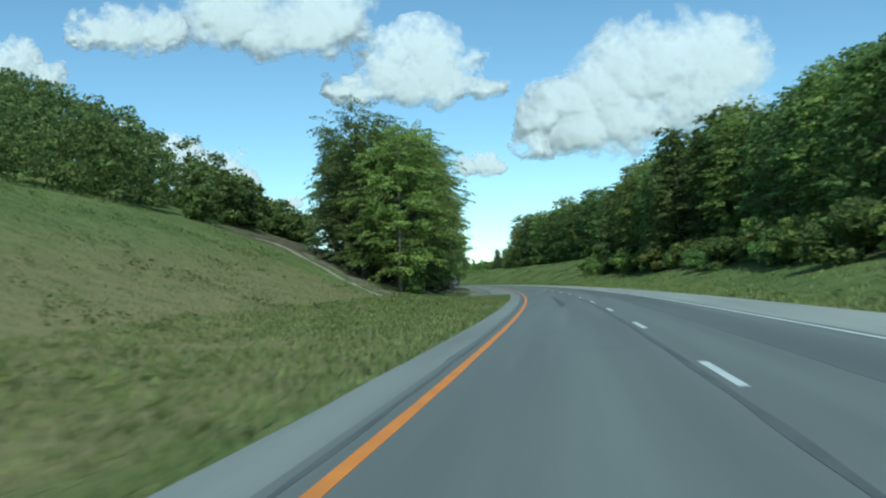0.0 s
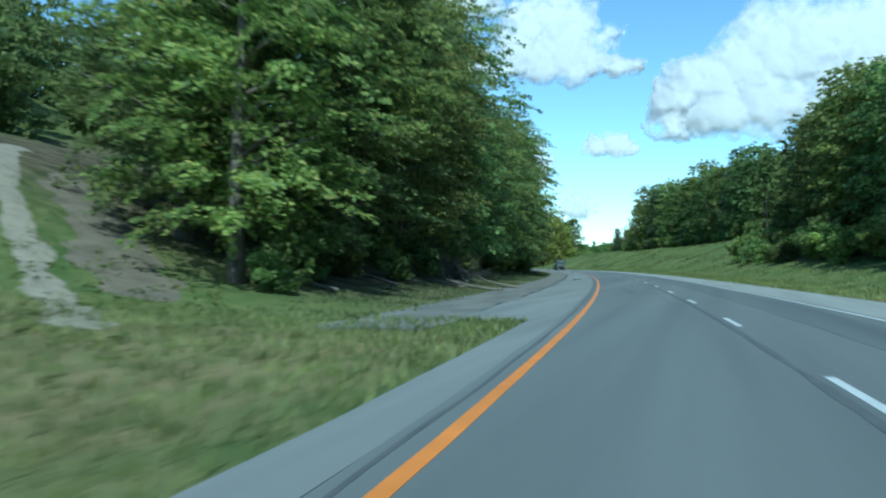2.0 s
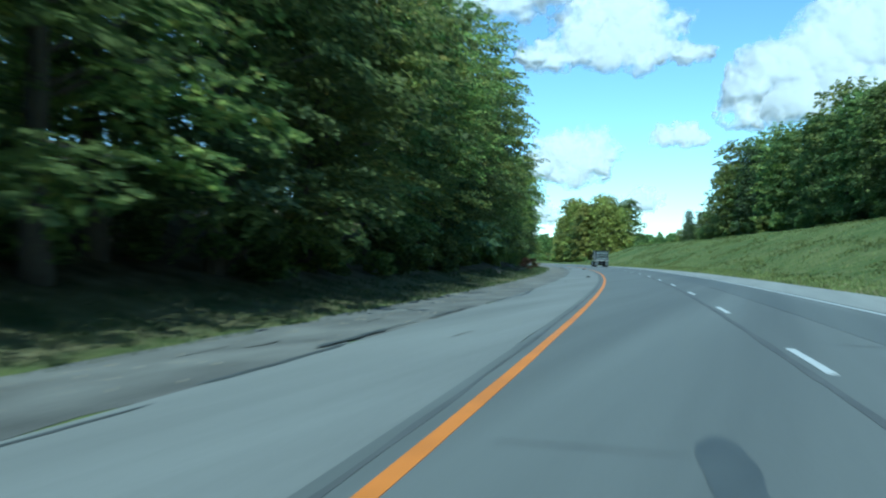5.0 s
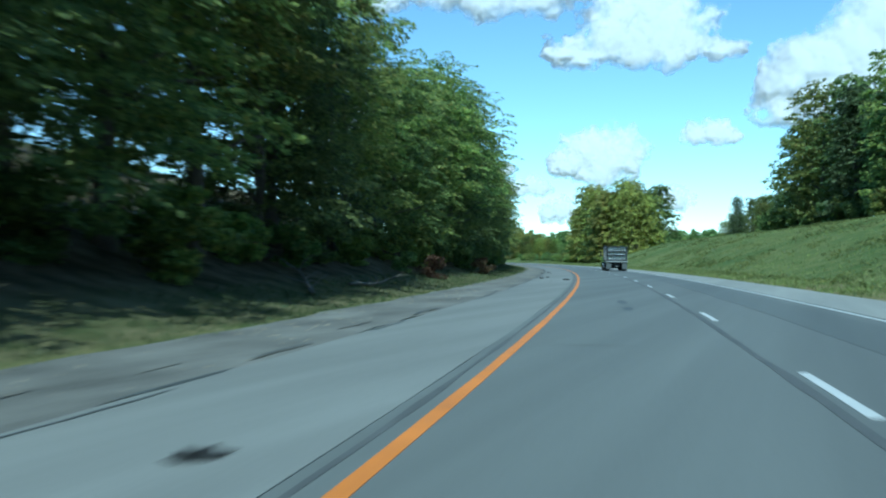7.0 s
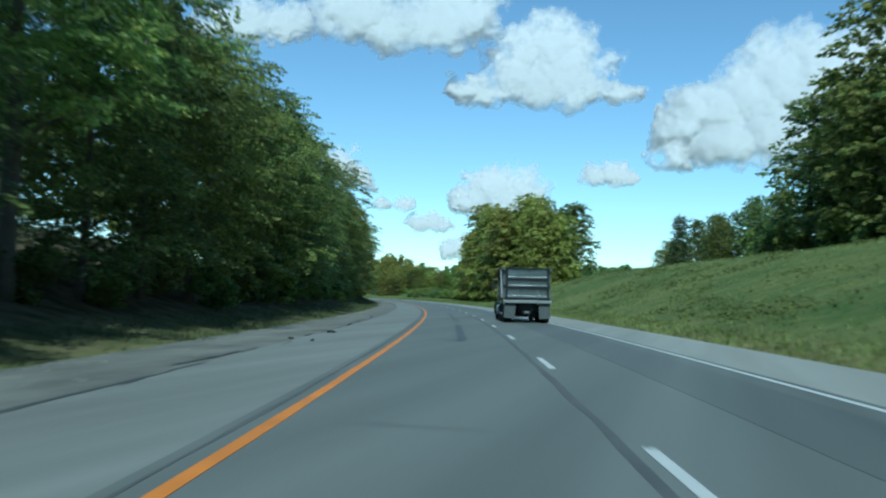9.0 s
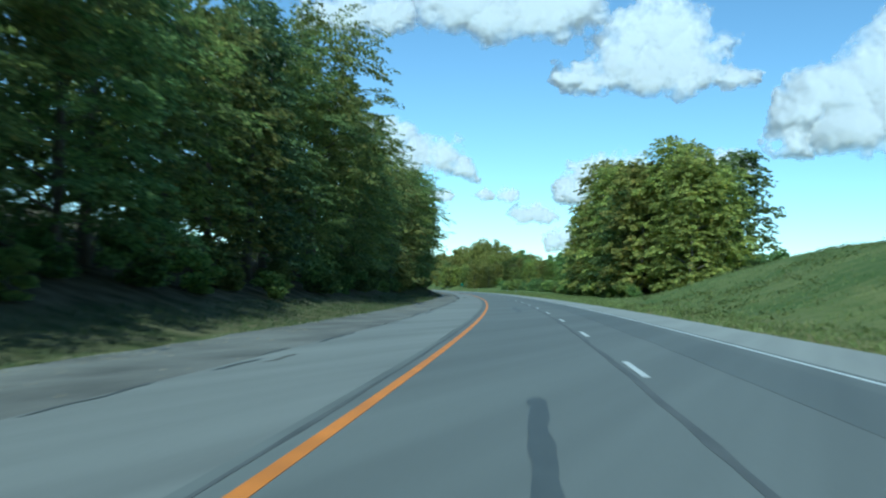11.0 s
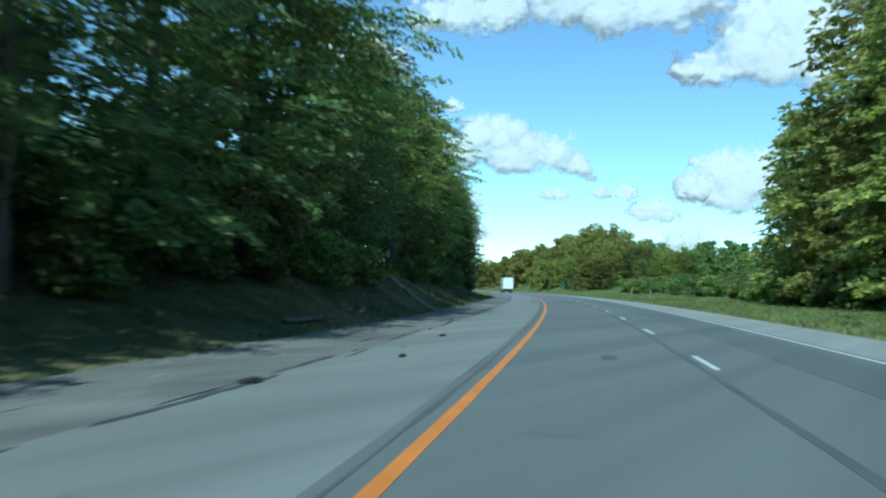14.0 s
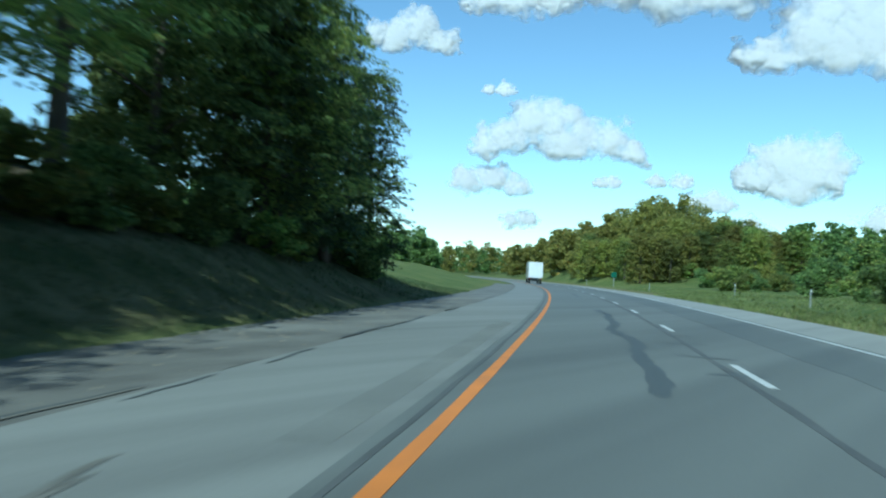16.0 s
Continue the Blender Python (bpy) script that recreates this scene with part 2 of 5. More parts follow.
TRUCK_WHITE = shader("white_truck_paint", (0.7, 0.72, 0.73), 0.3, vary=0.08, scale=2, fine=40, bump=0, coat=0.5)
CHROME = shader("chrome", (0.75, 0.76, 0.77), 0.1, 1.0, vary=0.05, scale=5, fine=50, bump=0)
PLATE = shader("dull_pale_plate", (0.16, 0.17, 0.17), 0.5, vary=0.15, scale=10, fine=60)
DIRT = shader("pale_dirt", (0.27, 0.235, 0.175), 0.95, vary=0.3, scale=1.2, fine=14, bump=0.8, dist=0.03)
DEADWOOD = shader("bleached_dead_wood", (0.15, 0.135, 0.11), 0.9, vary=0.4, scale=4, fine=30)
TAIL_RED = shader("red_lamp_lens", (0.25, 0.01, 0.012), 0.25, vary=0.1, scale=8, fine=60, bump=0, coat=0.5)
DARK_DIRT = shader("brown_earth", (0.145, 0.12, 0.085), 0.95, vary=0.45, scale=0.9, fine=9, bump=0.9, dist=0.05)
SIGN_GREEN = shader("green_sign_sheet", (0.01, 0.09, 0.05), 0.45, vary=0.1, scale=3, fine=40, bump=0)


# ---- building helpers ----
def finish(bm, name, material, smooth=False):
    me = bpy.data.meshes.new(name)
    bm.to_mesh(me)
    bm.free()
    me.materials.append(material)
    if smooth:
        me.polygons.foreach_set("use_smooth", [True] * len(me.polygons))
    return me


def part(name, bm, material, parent=None, label="", smooth=False):
    ob = new(name, finish(bm, name, material, smooth))
    ob.parent = parent
    if label:
        ob["label"] = label
    return ob


def thing(name, m, label, category, group="", kind=""):
    ob = new(name)
    ob.empty_display_size = 0.1
    ob.matrix_basis = m
    return tagged(ob, label, category, group, kind)


def box(bm, x0, x1, y0, y1, z0, z1, bevel=0.0):
    r = bmesh.ops.create_cube(bm, size=1.0, matrix=Matrix.Translation(((x0 + x1) / 2, (y0 + y1) / 2, (z0 + z1) / 2)) @ Matrix.Diagonal((abs(x1 - x0), abs(y1 - y0), abs(z1 - z0), 1)))
    if bevel:
        edges = list({e for v in r["verts"] for e in v.link_edges})
        bmesh.ops.bevel(bm, geom=edges, offset=bevel, segments=2, affect="EDGES", clamp_overlap=True)
    return bm


def boxed(*a, **k):
    return box(bmesh.new(), *a, **k)


def bar(bm, a, b, w, h):
    """A square bar from a to b."""
    a, b = Vector(a), Vector(b)
    q = (b - a).to_track_quat("Z", "Y").to_matrix().to_4x4()
    bmesh.ops.create_cube(bm, size=1.0, matrix=Matrix.Translation((a + b) / 2) @ q @ Matrix.Diagonal((w, h, (b - a).length, 1)))
    return bm


def tube(bm, points, radius, sides=8, flat=1.0):
    """A round or flattened rod through the points, with closed ends."""
    pts = [Vector(p) for p in points]
    rings = []
    for i, p in enumerate(pts):
        r = radius[i] if isinstance(radius, (list, tuple)) else radius
        d = (pts[min(i + 1, len(pts) - 1)] - pts[max(i - 1, 0)]).normalized()
        u = d.cross(Vector((0, 0, 1)))
        u = u.normalized() if u.length > 1e-4 else Vector((1, 0, 0))
        v = d.cross(u)
        rings.append([bm.verts.new(p + u * math.cos(a) * r + v * math.sin(a) * r * flat) for a in (2 * math.pi * k / sides for k in range(sides))])
    for a, b in zip(rings, rings[1:]):
        for k in range(sides):
            bm.faces.new((a[k], a[(k + 1) % sides], b[(k + 1) % sides], b[k]))
    bm.faces.new(rings[0][::-1])
    bm.faces.new(rings[-1])
    return bm


def ring_solid(bm, profile, centre, axis="X", sides=32):
    """A turned solid from (radius, along) pairs round an axis."""
    rings = []
    for r, h in profile:
        ring = []
        for k in range(sides):
            a = 2 * math.pi * k / sides
            p = {"X": (h, r * math.cos(a), r * math.sin(a)), "Y": (r * math.cos(a), h, r * math.sin(a)), "Z": (r * math.cos(a), r * math.sin(a), h)}[axis]
            ring.append(bm.verts.new(Vector(centre) + Vector(p)))
        rings.append(ring)
    for a, b in zip(rings, rings[1:]):
        for k in range(sides):
            bm.faces.new((a[k], a[(k + 1) % sides], b[(k + 1) % sides], b[k]))
    bmesh.ops.recalc_face_normals(bm, faces=bm.faces)
    return bm


def slab(bm, outline, z0, z1):
    """A flat solid from an outline of (x, y), between two heights (numbers or functions of x, y)."""
    f0 = z0 if callable(z0) else (lambda x, y: z0)
    f1 = z1 if callable(z1) else (lambda x, y: z1)
    lo, hi = [bm.verts.new((x, y, f0(x, y))) for x, y in outline], [bm.verts.new((x, y, f1(x, y))) for x, y in outline]
    bm.faces.new(hi)
    bm.faces.new(lo[::-1])
    n = len(outline)
    for i in range(n):
        bm.faces.new((lo[i], lo[(i + 1) % n], hi[(i + 1) % n], hi[i]))
    bmesh.ops.recalc_face_normals(bm, faces=bm.faces)
    return bm


def sheet(bm, us, vs, f, thick=None):
    """A grid surface f(u, v); thick: an offset vector that closes it as a slab."""
    g = [[bm.verts.new(f(u, v)) for v in vs] for u in us]
    for i in range(len(us) - 1):
        for j in range(len(vs) - 1):
            bm.faces.new((g[i][j], g[i + 1][j], g[i + 1][j + 1], g[i][j + 1]))
    if thick is not None:
        t = Vector(thick)
        h = [[bm.verts.new(v.co + t) for v in row] for row in g]
        for i in range(len(us) - 1):
            for j in range(len(vs) - 1):
                bm.faces.new((h[i][j], h[i][j + 1], h[i + 1][j + 1], h[i + 1][j]))
        rim = [(i, 0) for i in range(len(us))] + [(len(us) - 1, j) for j in range(1, len(vs))] + [(i, len(vs) - 1) for i in range(len(us) - 2, -1, -1)] + [(0, j) for j in range(len(vs) - 2, 0, -1)]
        for (a, b), (c, d) in zip(rim, rim[1:] + rim[:1]):
            bm.faces.new((g[a][b], g[c][d], h[c][d], h[a][b]))
        bmesh.ops.recalc_face_normals(bm, faces=bm.faces)
    return bm


def smooth01(v):
    v = max(0.0, min(1.0, v))
    return v * v * (3 - 2 * v)


def raw_mesh(name, verts, faces, material):
    me = bpy.data.meshes.new(name)
    me.from_pydata(verts, [], faces)
    me.materials.append(material)
    return me


# ---- the lie of the land ----
# heights over the road against metres right of the yellow line
OPEN_SLOPE = ((-400, 30.0), (-150, 18.0), (-100, 14.0), (-70, 12.8), (-55, 12.3), (-42, 10.8), (-34, 9.2), (-26, 5.6), (-18, 1.9), (-13.5, 0.45), (-9.5, 0.06), (-6.5, -0.06), (-1.0, -0.05))
WOOD_FLOOR = ((-400, 30.0), (-150, 18.0), (-100, 14.0), (-45, 10.5), (-25, 6.0), (-15, 2.4), (-11, 0.9), (-8.4, 0.16), (-6.5, -0.05), (-5.6, -0.09), (-1.0, -0.06))
LOW_WOOD = ((-400, 24.0), (-100, 13.0), (-45, 8.0), (-25, 4.4), (-15, 2.2), (-11, 0.9), (-8.4, 0.16), (-6.5, -0.05), (-5.6, -0.09), (-1.0, -0.06))
CUT_BANK = ((-400, 20.0), (-100, 11.0), (-30, 5.6), (-18, 4.2), (-12, 2.7), (-9.0, 1.6), (-6.9, 0.35), (-5.8, -0.06), (-5.0, -0.09), (-1.0, -0.06))
MEADOW = ((-400, 8.0), (-100, 5.0), (-40, 4.0), (-22, 2.6), (-12, 0.8), (-8, 0.1), (-6.2, -0.07), (-1.0, -0.06))
WOODED_RISE = ((9.0, -0.07), (10.7, -0.04), (13.5, 0.15), (20, 1.8), (30, 5.4), (50, 12.0), (100, 24.0), (400, 40.0))
GRASS_BANK = ((9.0, -0.07), (10.7, -0.04), (13.0, 0.2), (16.0, 1.0), (22, 3.4), (28, 5.5), (33, 6.4), (45, 7.4), (60, 9.4), (120, 19.0), (400, 34.0))
LEVEL = ((9.0, -0.07), (10.7, -0.04), (14, 0.08), (22, 0.45), (30, 0.9), (60, 2.4), (120, 4.0), (400, 14.0))
LEFT_RUN = ((0, OPEN_SLOPE), (84, OPEN_SLOPE), (112, WOOD_FLOOR), (300, WOOD_FLOOR), (350, LOW_WOOD), (455, LOW_WOOD), (485, CUT_BANK), (535, CUT_BANK), (575, MEADOW))
RIGHT_RUN = ((0, WOODED_RISE), (180, WOODED_RISE), (215, GRASS_BANK), (425, GRASS_BANK), (475, LEVEL))


def along(profile, u):
    return float(np.interp(u, [a for a, _ in profile], [b for _, b in profile]))


def blended(run, s, u):
    if s <= run[0][0]:
        return along(run[0][1], u)
    for (a, pa), (b, pb) in zip(run, run[1:]):
        if s <= b:
            q = smooth01((s - a) / (b - a))
            return along(pa, u) * (1 - q) + along(pb, u) * q if pa is not pb else along(pa, u)
    return along(run[-1][1], u)


def land_z(s, u):
    """Height of the ground at s metres along the road and u metres right of the yellow line."""
    x, y = spot(s, u)
    z = line_z(s) + CROSS * max(-6.0, min(11.0, u))
    if u < -1.0 or u > 10.4:
        z += blended(LEFT_RUN if u < 0 else RIGHT_RUN, s, u)
        k = max(0.0, min(1.0, (abs(u - 2.5) - 9.2) / 10))
        z += k * 0.4 * noise.noise((x * 0.07, y * 0.07, 0)) + 0.07 * k * noise.noise((x * 0.45, y * 0.45, 3))
        z += smooth01((u - 12) / 9) * (11.5 * math.exp(-((s - 714) / 25) ** 2 - ((u - 35) / 15) ** 2) + 4.0 * math.exp(-((s - 775) / 50) ** 2 - ((u - 30) / 25) ** 2))
        z += 19.0 * math.exp(-((s - 160) / 48) ** 2 - ((u + 102) / 40) ** 2)
    else:
        z -= 0.09
    return z


def site(s, u, sink=0.0):
    return Vector((*spot(s, u), land_z(s, u) - sink))


def grown(lo, hi, step, low, high, rate=1.25):
    """Even steps between lo and hi, then ever longer ones out to low and high."""
    mid = [lo + step * i for i in range(int((hi - lo) / step) + 1)]
    out, d, v = [], step, mid[-1]
    while v < high:
        d *= rate
        v = min(high, v + d)
        out.append(v)
    back, d, v = [], step, mid[0]
    while v > low:
        d *= rate
        v = max(low, v - d)
        back.append(v)
    return back[::-1] + mid + out


offs = grown(-120, 130, 5, -1100, 2600) + [a for p in (OPEN_SLOPE, WOOD_FLOOR, CUT_BANK, WOODED_RISE, GRASS_BANK) for a, _ in p if -60 < a < 60]
offs = sorted(set(round(o, 1) for o in offs + [-30, -22, -10.2, -7.6, -4.0, -2.6, 0.0, 5.0, 10.3, 11.8, 19, 25]))
runs = grown(-60, 860, 4, -1500, 3600)
gv, gf, litter, dry = [], [], [], []
for s in runs:
    wooded = smooth01((s - 88) / 14) * smooth01((566 - s) / 14)
    near_wood = smooth01((s - 30) / 15) * smooth01((195 - s) / 15)
    for u in offs:
        gv.append(site(s, u))
        edge = 1.1 * smooth01((14.0 - u) / 2.0) * smooth01((u - 9) / 1.2) + (0.25 * smooth01((u + 8.0) / 1.8) * smooth01((-4 - u) / 0.6) if s > 80 else 1.3 * smooth01((u + 30) / 14) * smooth01((-1 - u) / 2))
        dry.append(max(edge, 0.45 * smooth01((s - 466) / 10) * smooth01((515 - s) / 12) * smooth01((-5.5 - u) / 1.0) * smooth01((u + 13) / 3)))
        # real litter under the trees; the 0.62 share also paints their shade onto the verge
        litter.append(max(wooded * (0.62 * smooth01((-5.6 - u) / 1.0) + 0.38 * smooth01((-8.6 - u) / 2.2)) * smooth01((u + 44) / 6), near_wood * smooth01((u - 19) / 4)) if abs(u) < 140 else 0.0)
for i in range(len(runs) - 1):
    for j in range(len(offs) - 1):
        a = i * len(offs) + j
        gf.append((a, a + 1, a + 1 + len(offs), a + len(offs)))
ground_mesh = raw_mesh("ground", gv, gf, GRASSLAND)
ground_mesh.attributes.new("litter", "FLOAT", "POINT").data.foreach_set("value", litter)
ground_mesh.attributes.new("dry", "FLOAT", "POINT").data.foreach_set("value", dry)
ground_mesh.polygons.foreach_set("use_smooth", [True] * len(ground_mesh.polygons))
ground = tagged(new("ground", ground_mesh), "rolling grass verges and banks with leaf litter under the trees", "ground", kind="structure")


def ribbon(u0, u1, s0, s1, lift, thick=0.03, step=3.0, wobble=0.0, seed=0.0):
    """A strip along the road between two offsets from the yellow line."""
    n = max(2, int((s1 - s0) / step) + 1)
    ss = [s0 + (s1 - s0) * i / (n - 1) for i in range(n)]

    def at(s, k):
        u = u0 if k == 0 else u1
        u += wobble * noise.noise((s * 0.35, k * 7.3, seed)) + wobble * 0.5 * noise.noise((s * 1.7, k * 3.1, seed))
        return road_at(s, u, lift)
    return sheet(bmesh.new(), ss, (0, 1), at, thick=(0, 0, -thick))


road = thing("road", pose(0, 0, 0), "two-lane grey asphalt motorway carriageway bending left", "road", kind="structure")
part("carriageway", ribbon(-0.42, 2 * LANE + 0.25, -60, 900, 0.0, 0.06), ASPHALT, road, "worn grey asphalt lanes")
part("inner_shoulder", ribbon(-1.15, -0.42, -60, 86, -0.002, 0.06, wobble=0.05), SHOULDER, road, "narrow pale paved shoulder")
part("inner_shoulder", ribbon(-3.05, -0.42, 86, 900, -0.002, 0.06, wobble=0.04), SHOULDER, road, "pale grey paved shoulder")
part("inner_apron", ribbon(-5.75, -3.05, 82, 640, -0.026, 0.06, step=1.2, wobble=0.3, seed=5), OLD_TAR, road, "crumbling dark asphalt edge")
part("outer_shoulder", ribbon(2 * LANE + 0.25, 10.35, -60, 900, -0.002, 0.06, wobble=0.05, seed=9), OUTER_SHOULDER, road, "bleached pale paved shoulder")
part("yellow_line", ribbon(-0.075, 0.075, -40, 860, 0.006, 0.008, step=1.0, wobble=0.012), YELLOW, road, "orange-yellow painted edge line")
part("white_line", ribbon(2 * LANE - 0.07, 2 * LANE + 0.07, -40, 860, 0.006, 0.008, step=1.5, wobble=0.01), WHITE, road, "white painted edge line")
part("lane_joint", ribbon(LANE - 0.30, LANE - 0.18, -40, 860, 0.004, 0.006, step=1.0, wobble=0.05, seed=2), JOINT, road, "dark sealed joint between lanes")
part("edge_joint", ribbon(-0.30, -0.24, -40, 860, 0.004, 0.006, step=1.0, wobble=0.04, seed=4), JOINT, road)
for k in range(-3, 62):
    s = 10.65 + 12.192 * k
    part("lane_dash", ribbon(LANE - 0.065, LANE + 0.065, s, s + 3.05, 0.007, 0.008, step=0.5, wobble=0.008, seed=k), WHITE, road)
part("wheel_track", ribbon(5.2, 6.75, -60, 900, 0.004, 0.01, wobble=0.10, seed=21), WORN_LANE, road, "darker worn wheel track in the outer lane")


def blot(u, s, length, width, seed, lift=0.005, sway=0.16):
    """A wandering crack-seal patch."""
    rnd = random.Random(seed)
    n = max(6, int(length / 0.3))
    bm, last = bmesh.new(), None
    for i in range(n + 1):
        ss = s + length * i / n
        c = u + sway * noise.noise((ss * 0.22, seed, 0)) + 0.4 * sway * noise.noise((ss * 1.1, seed, 4))
        w = width * (0.7 + 0.6 * abs(noise.noise((ss * 0.6, seed, 8))) + 0.1 * rnd.random()) * (0.35 if i in (0, n) else 1)
        now = [bm.verts.new(road_at(ss, c + d, lift)) for d in (-w / 2, w / 2)]
        if last:
            bm.faces.new((last[0], last[1], now[1], now[0]))
        last = now
    return bm


for u, s, ln, w, sd in ((1.95, 43, 24, 0.36, 1), (1.7, 109, 2.6, 0.42, 2), (1.6, 114, 2.4, 0.34, 3), (2.05, 138, 27, 0.38, 4), (1.85, 246, 1.6, 0.3, 5), (1.8, 249.5, 2.2, 0.36, 6),
                        (1.9, 313, 17, 0.34, 7), (1.85, 337, 5.0, 0.4, 8), (1.9, 345, 16, 0.26, 9), (2.0, 402, 14, 0.4, 10), (1.9, 463, 1.2, 0.35, 11), (2.2, 521, 27, 0.34, 12), (1.95, 571, 14, 0.3, 13),
                        (2.75, 95, 28, 0.05, 14)):
    part("crack_seal", blot(u, s, ln, w, sd, 0.005, 0.3 if sd in (7, 8, 12) else 0.16), SEAL, road, "dark tar crack seal")


def cross_crack(u0, s0, ln, ang, k, wide=0.018, lift=0.004):
    bm, row = bmesh.new(), None
    for i in range(9):
        q = i / 8
        s = s0 + ln * q * math.sin(ang) + 0.06 * noise.noise((q * 5, k, 0))
        w = wide * math.sin(math.pi * min(0.95, 0.05 + q)) + 0.3 * wide
        now = [bm.verts.new(road_at(s + d, u0 + ln * q, lift)) for d in (-w, w)]
        if row:
            bm.faces.new((row[0], now[0], now[1], row[1]))
        row = now
    return bm


crk = random.Random(41)
for k in range(70):
    part("hairline_crack", cross_crack(crk.choice((0.3, 0.8, 2.3, 4.1, 4.8, 6.0)) + crk.uniform(-0.2, 0.2), 8 + 560 * crk.random(), crk.uniform(0.6, 1.9), crk.uniform(-0.4, 0.4), k), JOINT, road)
for u0, s0, ln, ang in ((0.9, 313.5, 1.1, 0.9), (1.2, 314, 0.9, -0.7), (0.7, 106.5, 1.9, 0.15), (2.6, 107, 0.9, 0.1), (0.3, 417, 1.2, 0.3), (2.4, 416, 1.3, 0.2), (3.0, 524, 0.9, 0.1), (2.9, 527, 1.0, -0.2), (2.8, 530, 1.1, 0.3), (3.1, 533, 0.9, 0.0), (0.3, 46, 2.0, 0.1)):
    part("crack_seal", cross_crack(u0, s0, ln, ang, 3, 0.09, 0.0045), SEAL, road, "dark tar crack seal")
for k in range(120):
    s = 90 + 4.0 * k + crk.uniform(-1, 1)
    part("pothole_crack", blot(-3.06 + crk.uniform(-0.25, 0.2), s, crk.uniform(1.5, 5.0), crk.uniform(0.04, 0.20 if s < 175 else 0.12), 60 + k, 0.004), SEAL, road, "dark broken crack in the shoulder")
for k in range(60):
    part("shoulder_scar", blot(crk.uniform(-5.0, -1.6), 92 + 450 * crk.random(), crk.uniform(0.6, 3.0), crk.uniform(0.03, 0.11), 300 + k, 0.004, 0.3), OLD_TAR, road, "worn dark streak in the shoulder")
# rumble grooves beside the line: flat strips on the shoulder, groove shade painted as darker colour
for k in range(60):
    s = 517 + 0.30 * k
    part("rumble_groove", sheet(bmesh.new(), (s, s + 0.13), (0, 1), lambda a, v: road_at(a, -1.05 + 0.42 * v, 0.002), thick=(0, 0, -0.02)), GROOVE, road)


def draped(name, label, path, width, material, seed, parent=None):
    """Bare earth lying over the ground along a path of (s, u)."""
    bm, last = bmesh.new(), None
    pts = []
    for (a, b), (c, d) in zip(path, path[1:]):
        n = max(2, int(math.hypot(c - a, d - b) / 0.6))
        pts += [(a + (c - a) * i / n, b + (d - b) * i / n) for i in range(n)]
    pts.append(path[-1])
    for i, (s, u) in enumerate(pts):
        a, b = pts[max(0, i - 1)], pts[min(len(pts) - 1, i + 1)]
        d = math.hypot(b[0] - a[0], b[1] - a[1])
        ns, nu = -(b[1] - a[1]) / d, (b[0] - a[0]) / d
        w = width * (0.6 + 0.7 * abs(noise.noise((i * 0.23, seed, 0)))) * min(1.0, 0.25 + 0.3 * min(i, len(pts) - 1 - i))
        row = []
        for f in (-1, -0.4, 0.3, 1):
            p = site(s + ns * w * f / 2, u + nu * w * f / 2)
            row.append(bm.verts.new(p + Vector((0, 0, -0.04 if abs(f) == 1 else 0.05 + 0.06 * noise.noise((p.x, p.y, 2))))))
        if last:
            for k in range(3):
                bm.faces.new((last[k], last[k + 1], row[k + 1], row[k]))
        last = row
    bmesh.ops.recalc_face_normals(bm, faces=bm.faces)
    return tagged(part(name, bm, material, None, "", True), label, "bare earth", kind="structure")


draped("dirt_gully", "pale washed-out dirt gully down the grass slope", [(79, -9.2), (82.5, -12), (86, -15.5), (90, -19), (95, -23.5), (101, -28), (108, -32)], 2.4, DIRT, 1)
draped("dirt_bank", "bare brown earth below the trees beside the gully", [(86, -11.5), (90, -15), (95, -19.5), (101, -24)], 5.0, DARK_DIRT, 2)
draped("dirt_track", "pale dirt track climbing the cut bank", [(493, -5.6), (495.5, -7), (498, -9), (503, -11.0), (510, -13)], 1.6, DIRT, 3)


def scrap(u, s, size, seed):
    """A torn piece of tyre tread lying on the shoulder."""
    r = random.Random(seed)
    bm = bmesh.new()
    bmesh.ops.create_icosphere(bm, subdivisions=2, radius=1.0)
    for v in bm.verts:
        v.co *= 1 + 1.1 * noise.noise(v.co * 2.3 + Vector((seed, 0, 0)))
    bmesh.ops.scale(bm, verts=bm.verts, vec=(size * 0.6, size * 0.26, size * 0.16))
    ob = part("tyre_scrap", bm, RUBBER)
    ob.matrix_basis = Matrix.Translation(road_at(s, u, size * 0.1 - (0.02 if u < -3 else 0))) @ pose(0, 0, 0, 0, 0, r.uniform(0, 180))
    return tagged(ob, "torn black scrap of tyre lying on the shoulder", "tyre scrap", "scraps on the shoulder")


for u, s, size, sd in ((-0.85, 281.6, 0.34, 1), (-2.6, 286, 0.3, 2), (-2.3, 290, 0.2, 3), (-2.7, 317.5, 0.3, 4), (-2.4, 311.6, 0.2, 5), (-3.3, 313, 0.2, 6), (-1.2, 227.5, 0.3, 7), (-3.4, 343, 0.2, 8), (-2.9, 457, 0.3, 9), (-1.9, 462, 0.22, 10), (-2.2, 469, 0.22, 11), (-3.0, 432, 0.24, 12), (-2.0, 146, 0.3, 13), (-1.6, 151, 0.25, 14)):
    scrap(u, s, size, sd)

# ---- the dump truck ahead ----
TRUCK_S = 336.0
truck = thing("dump_truck", Matrix.Translation(road_at(TRUCK_S, 1.5 * LANE + 0.4)) @ pose(0, 0, 0, 0.1, -0.4, heading(TRUCK_S + 4)) @ Matrix.Diagonal((1, 1, 0.97, 1)), "dusty black dump truck with a grey aluminium tailgate", "truck")


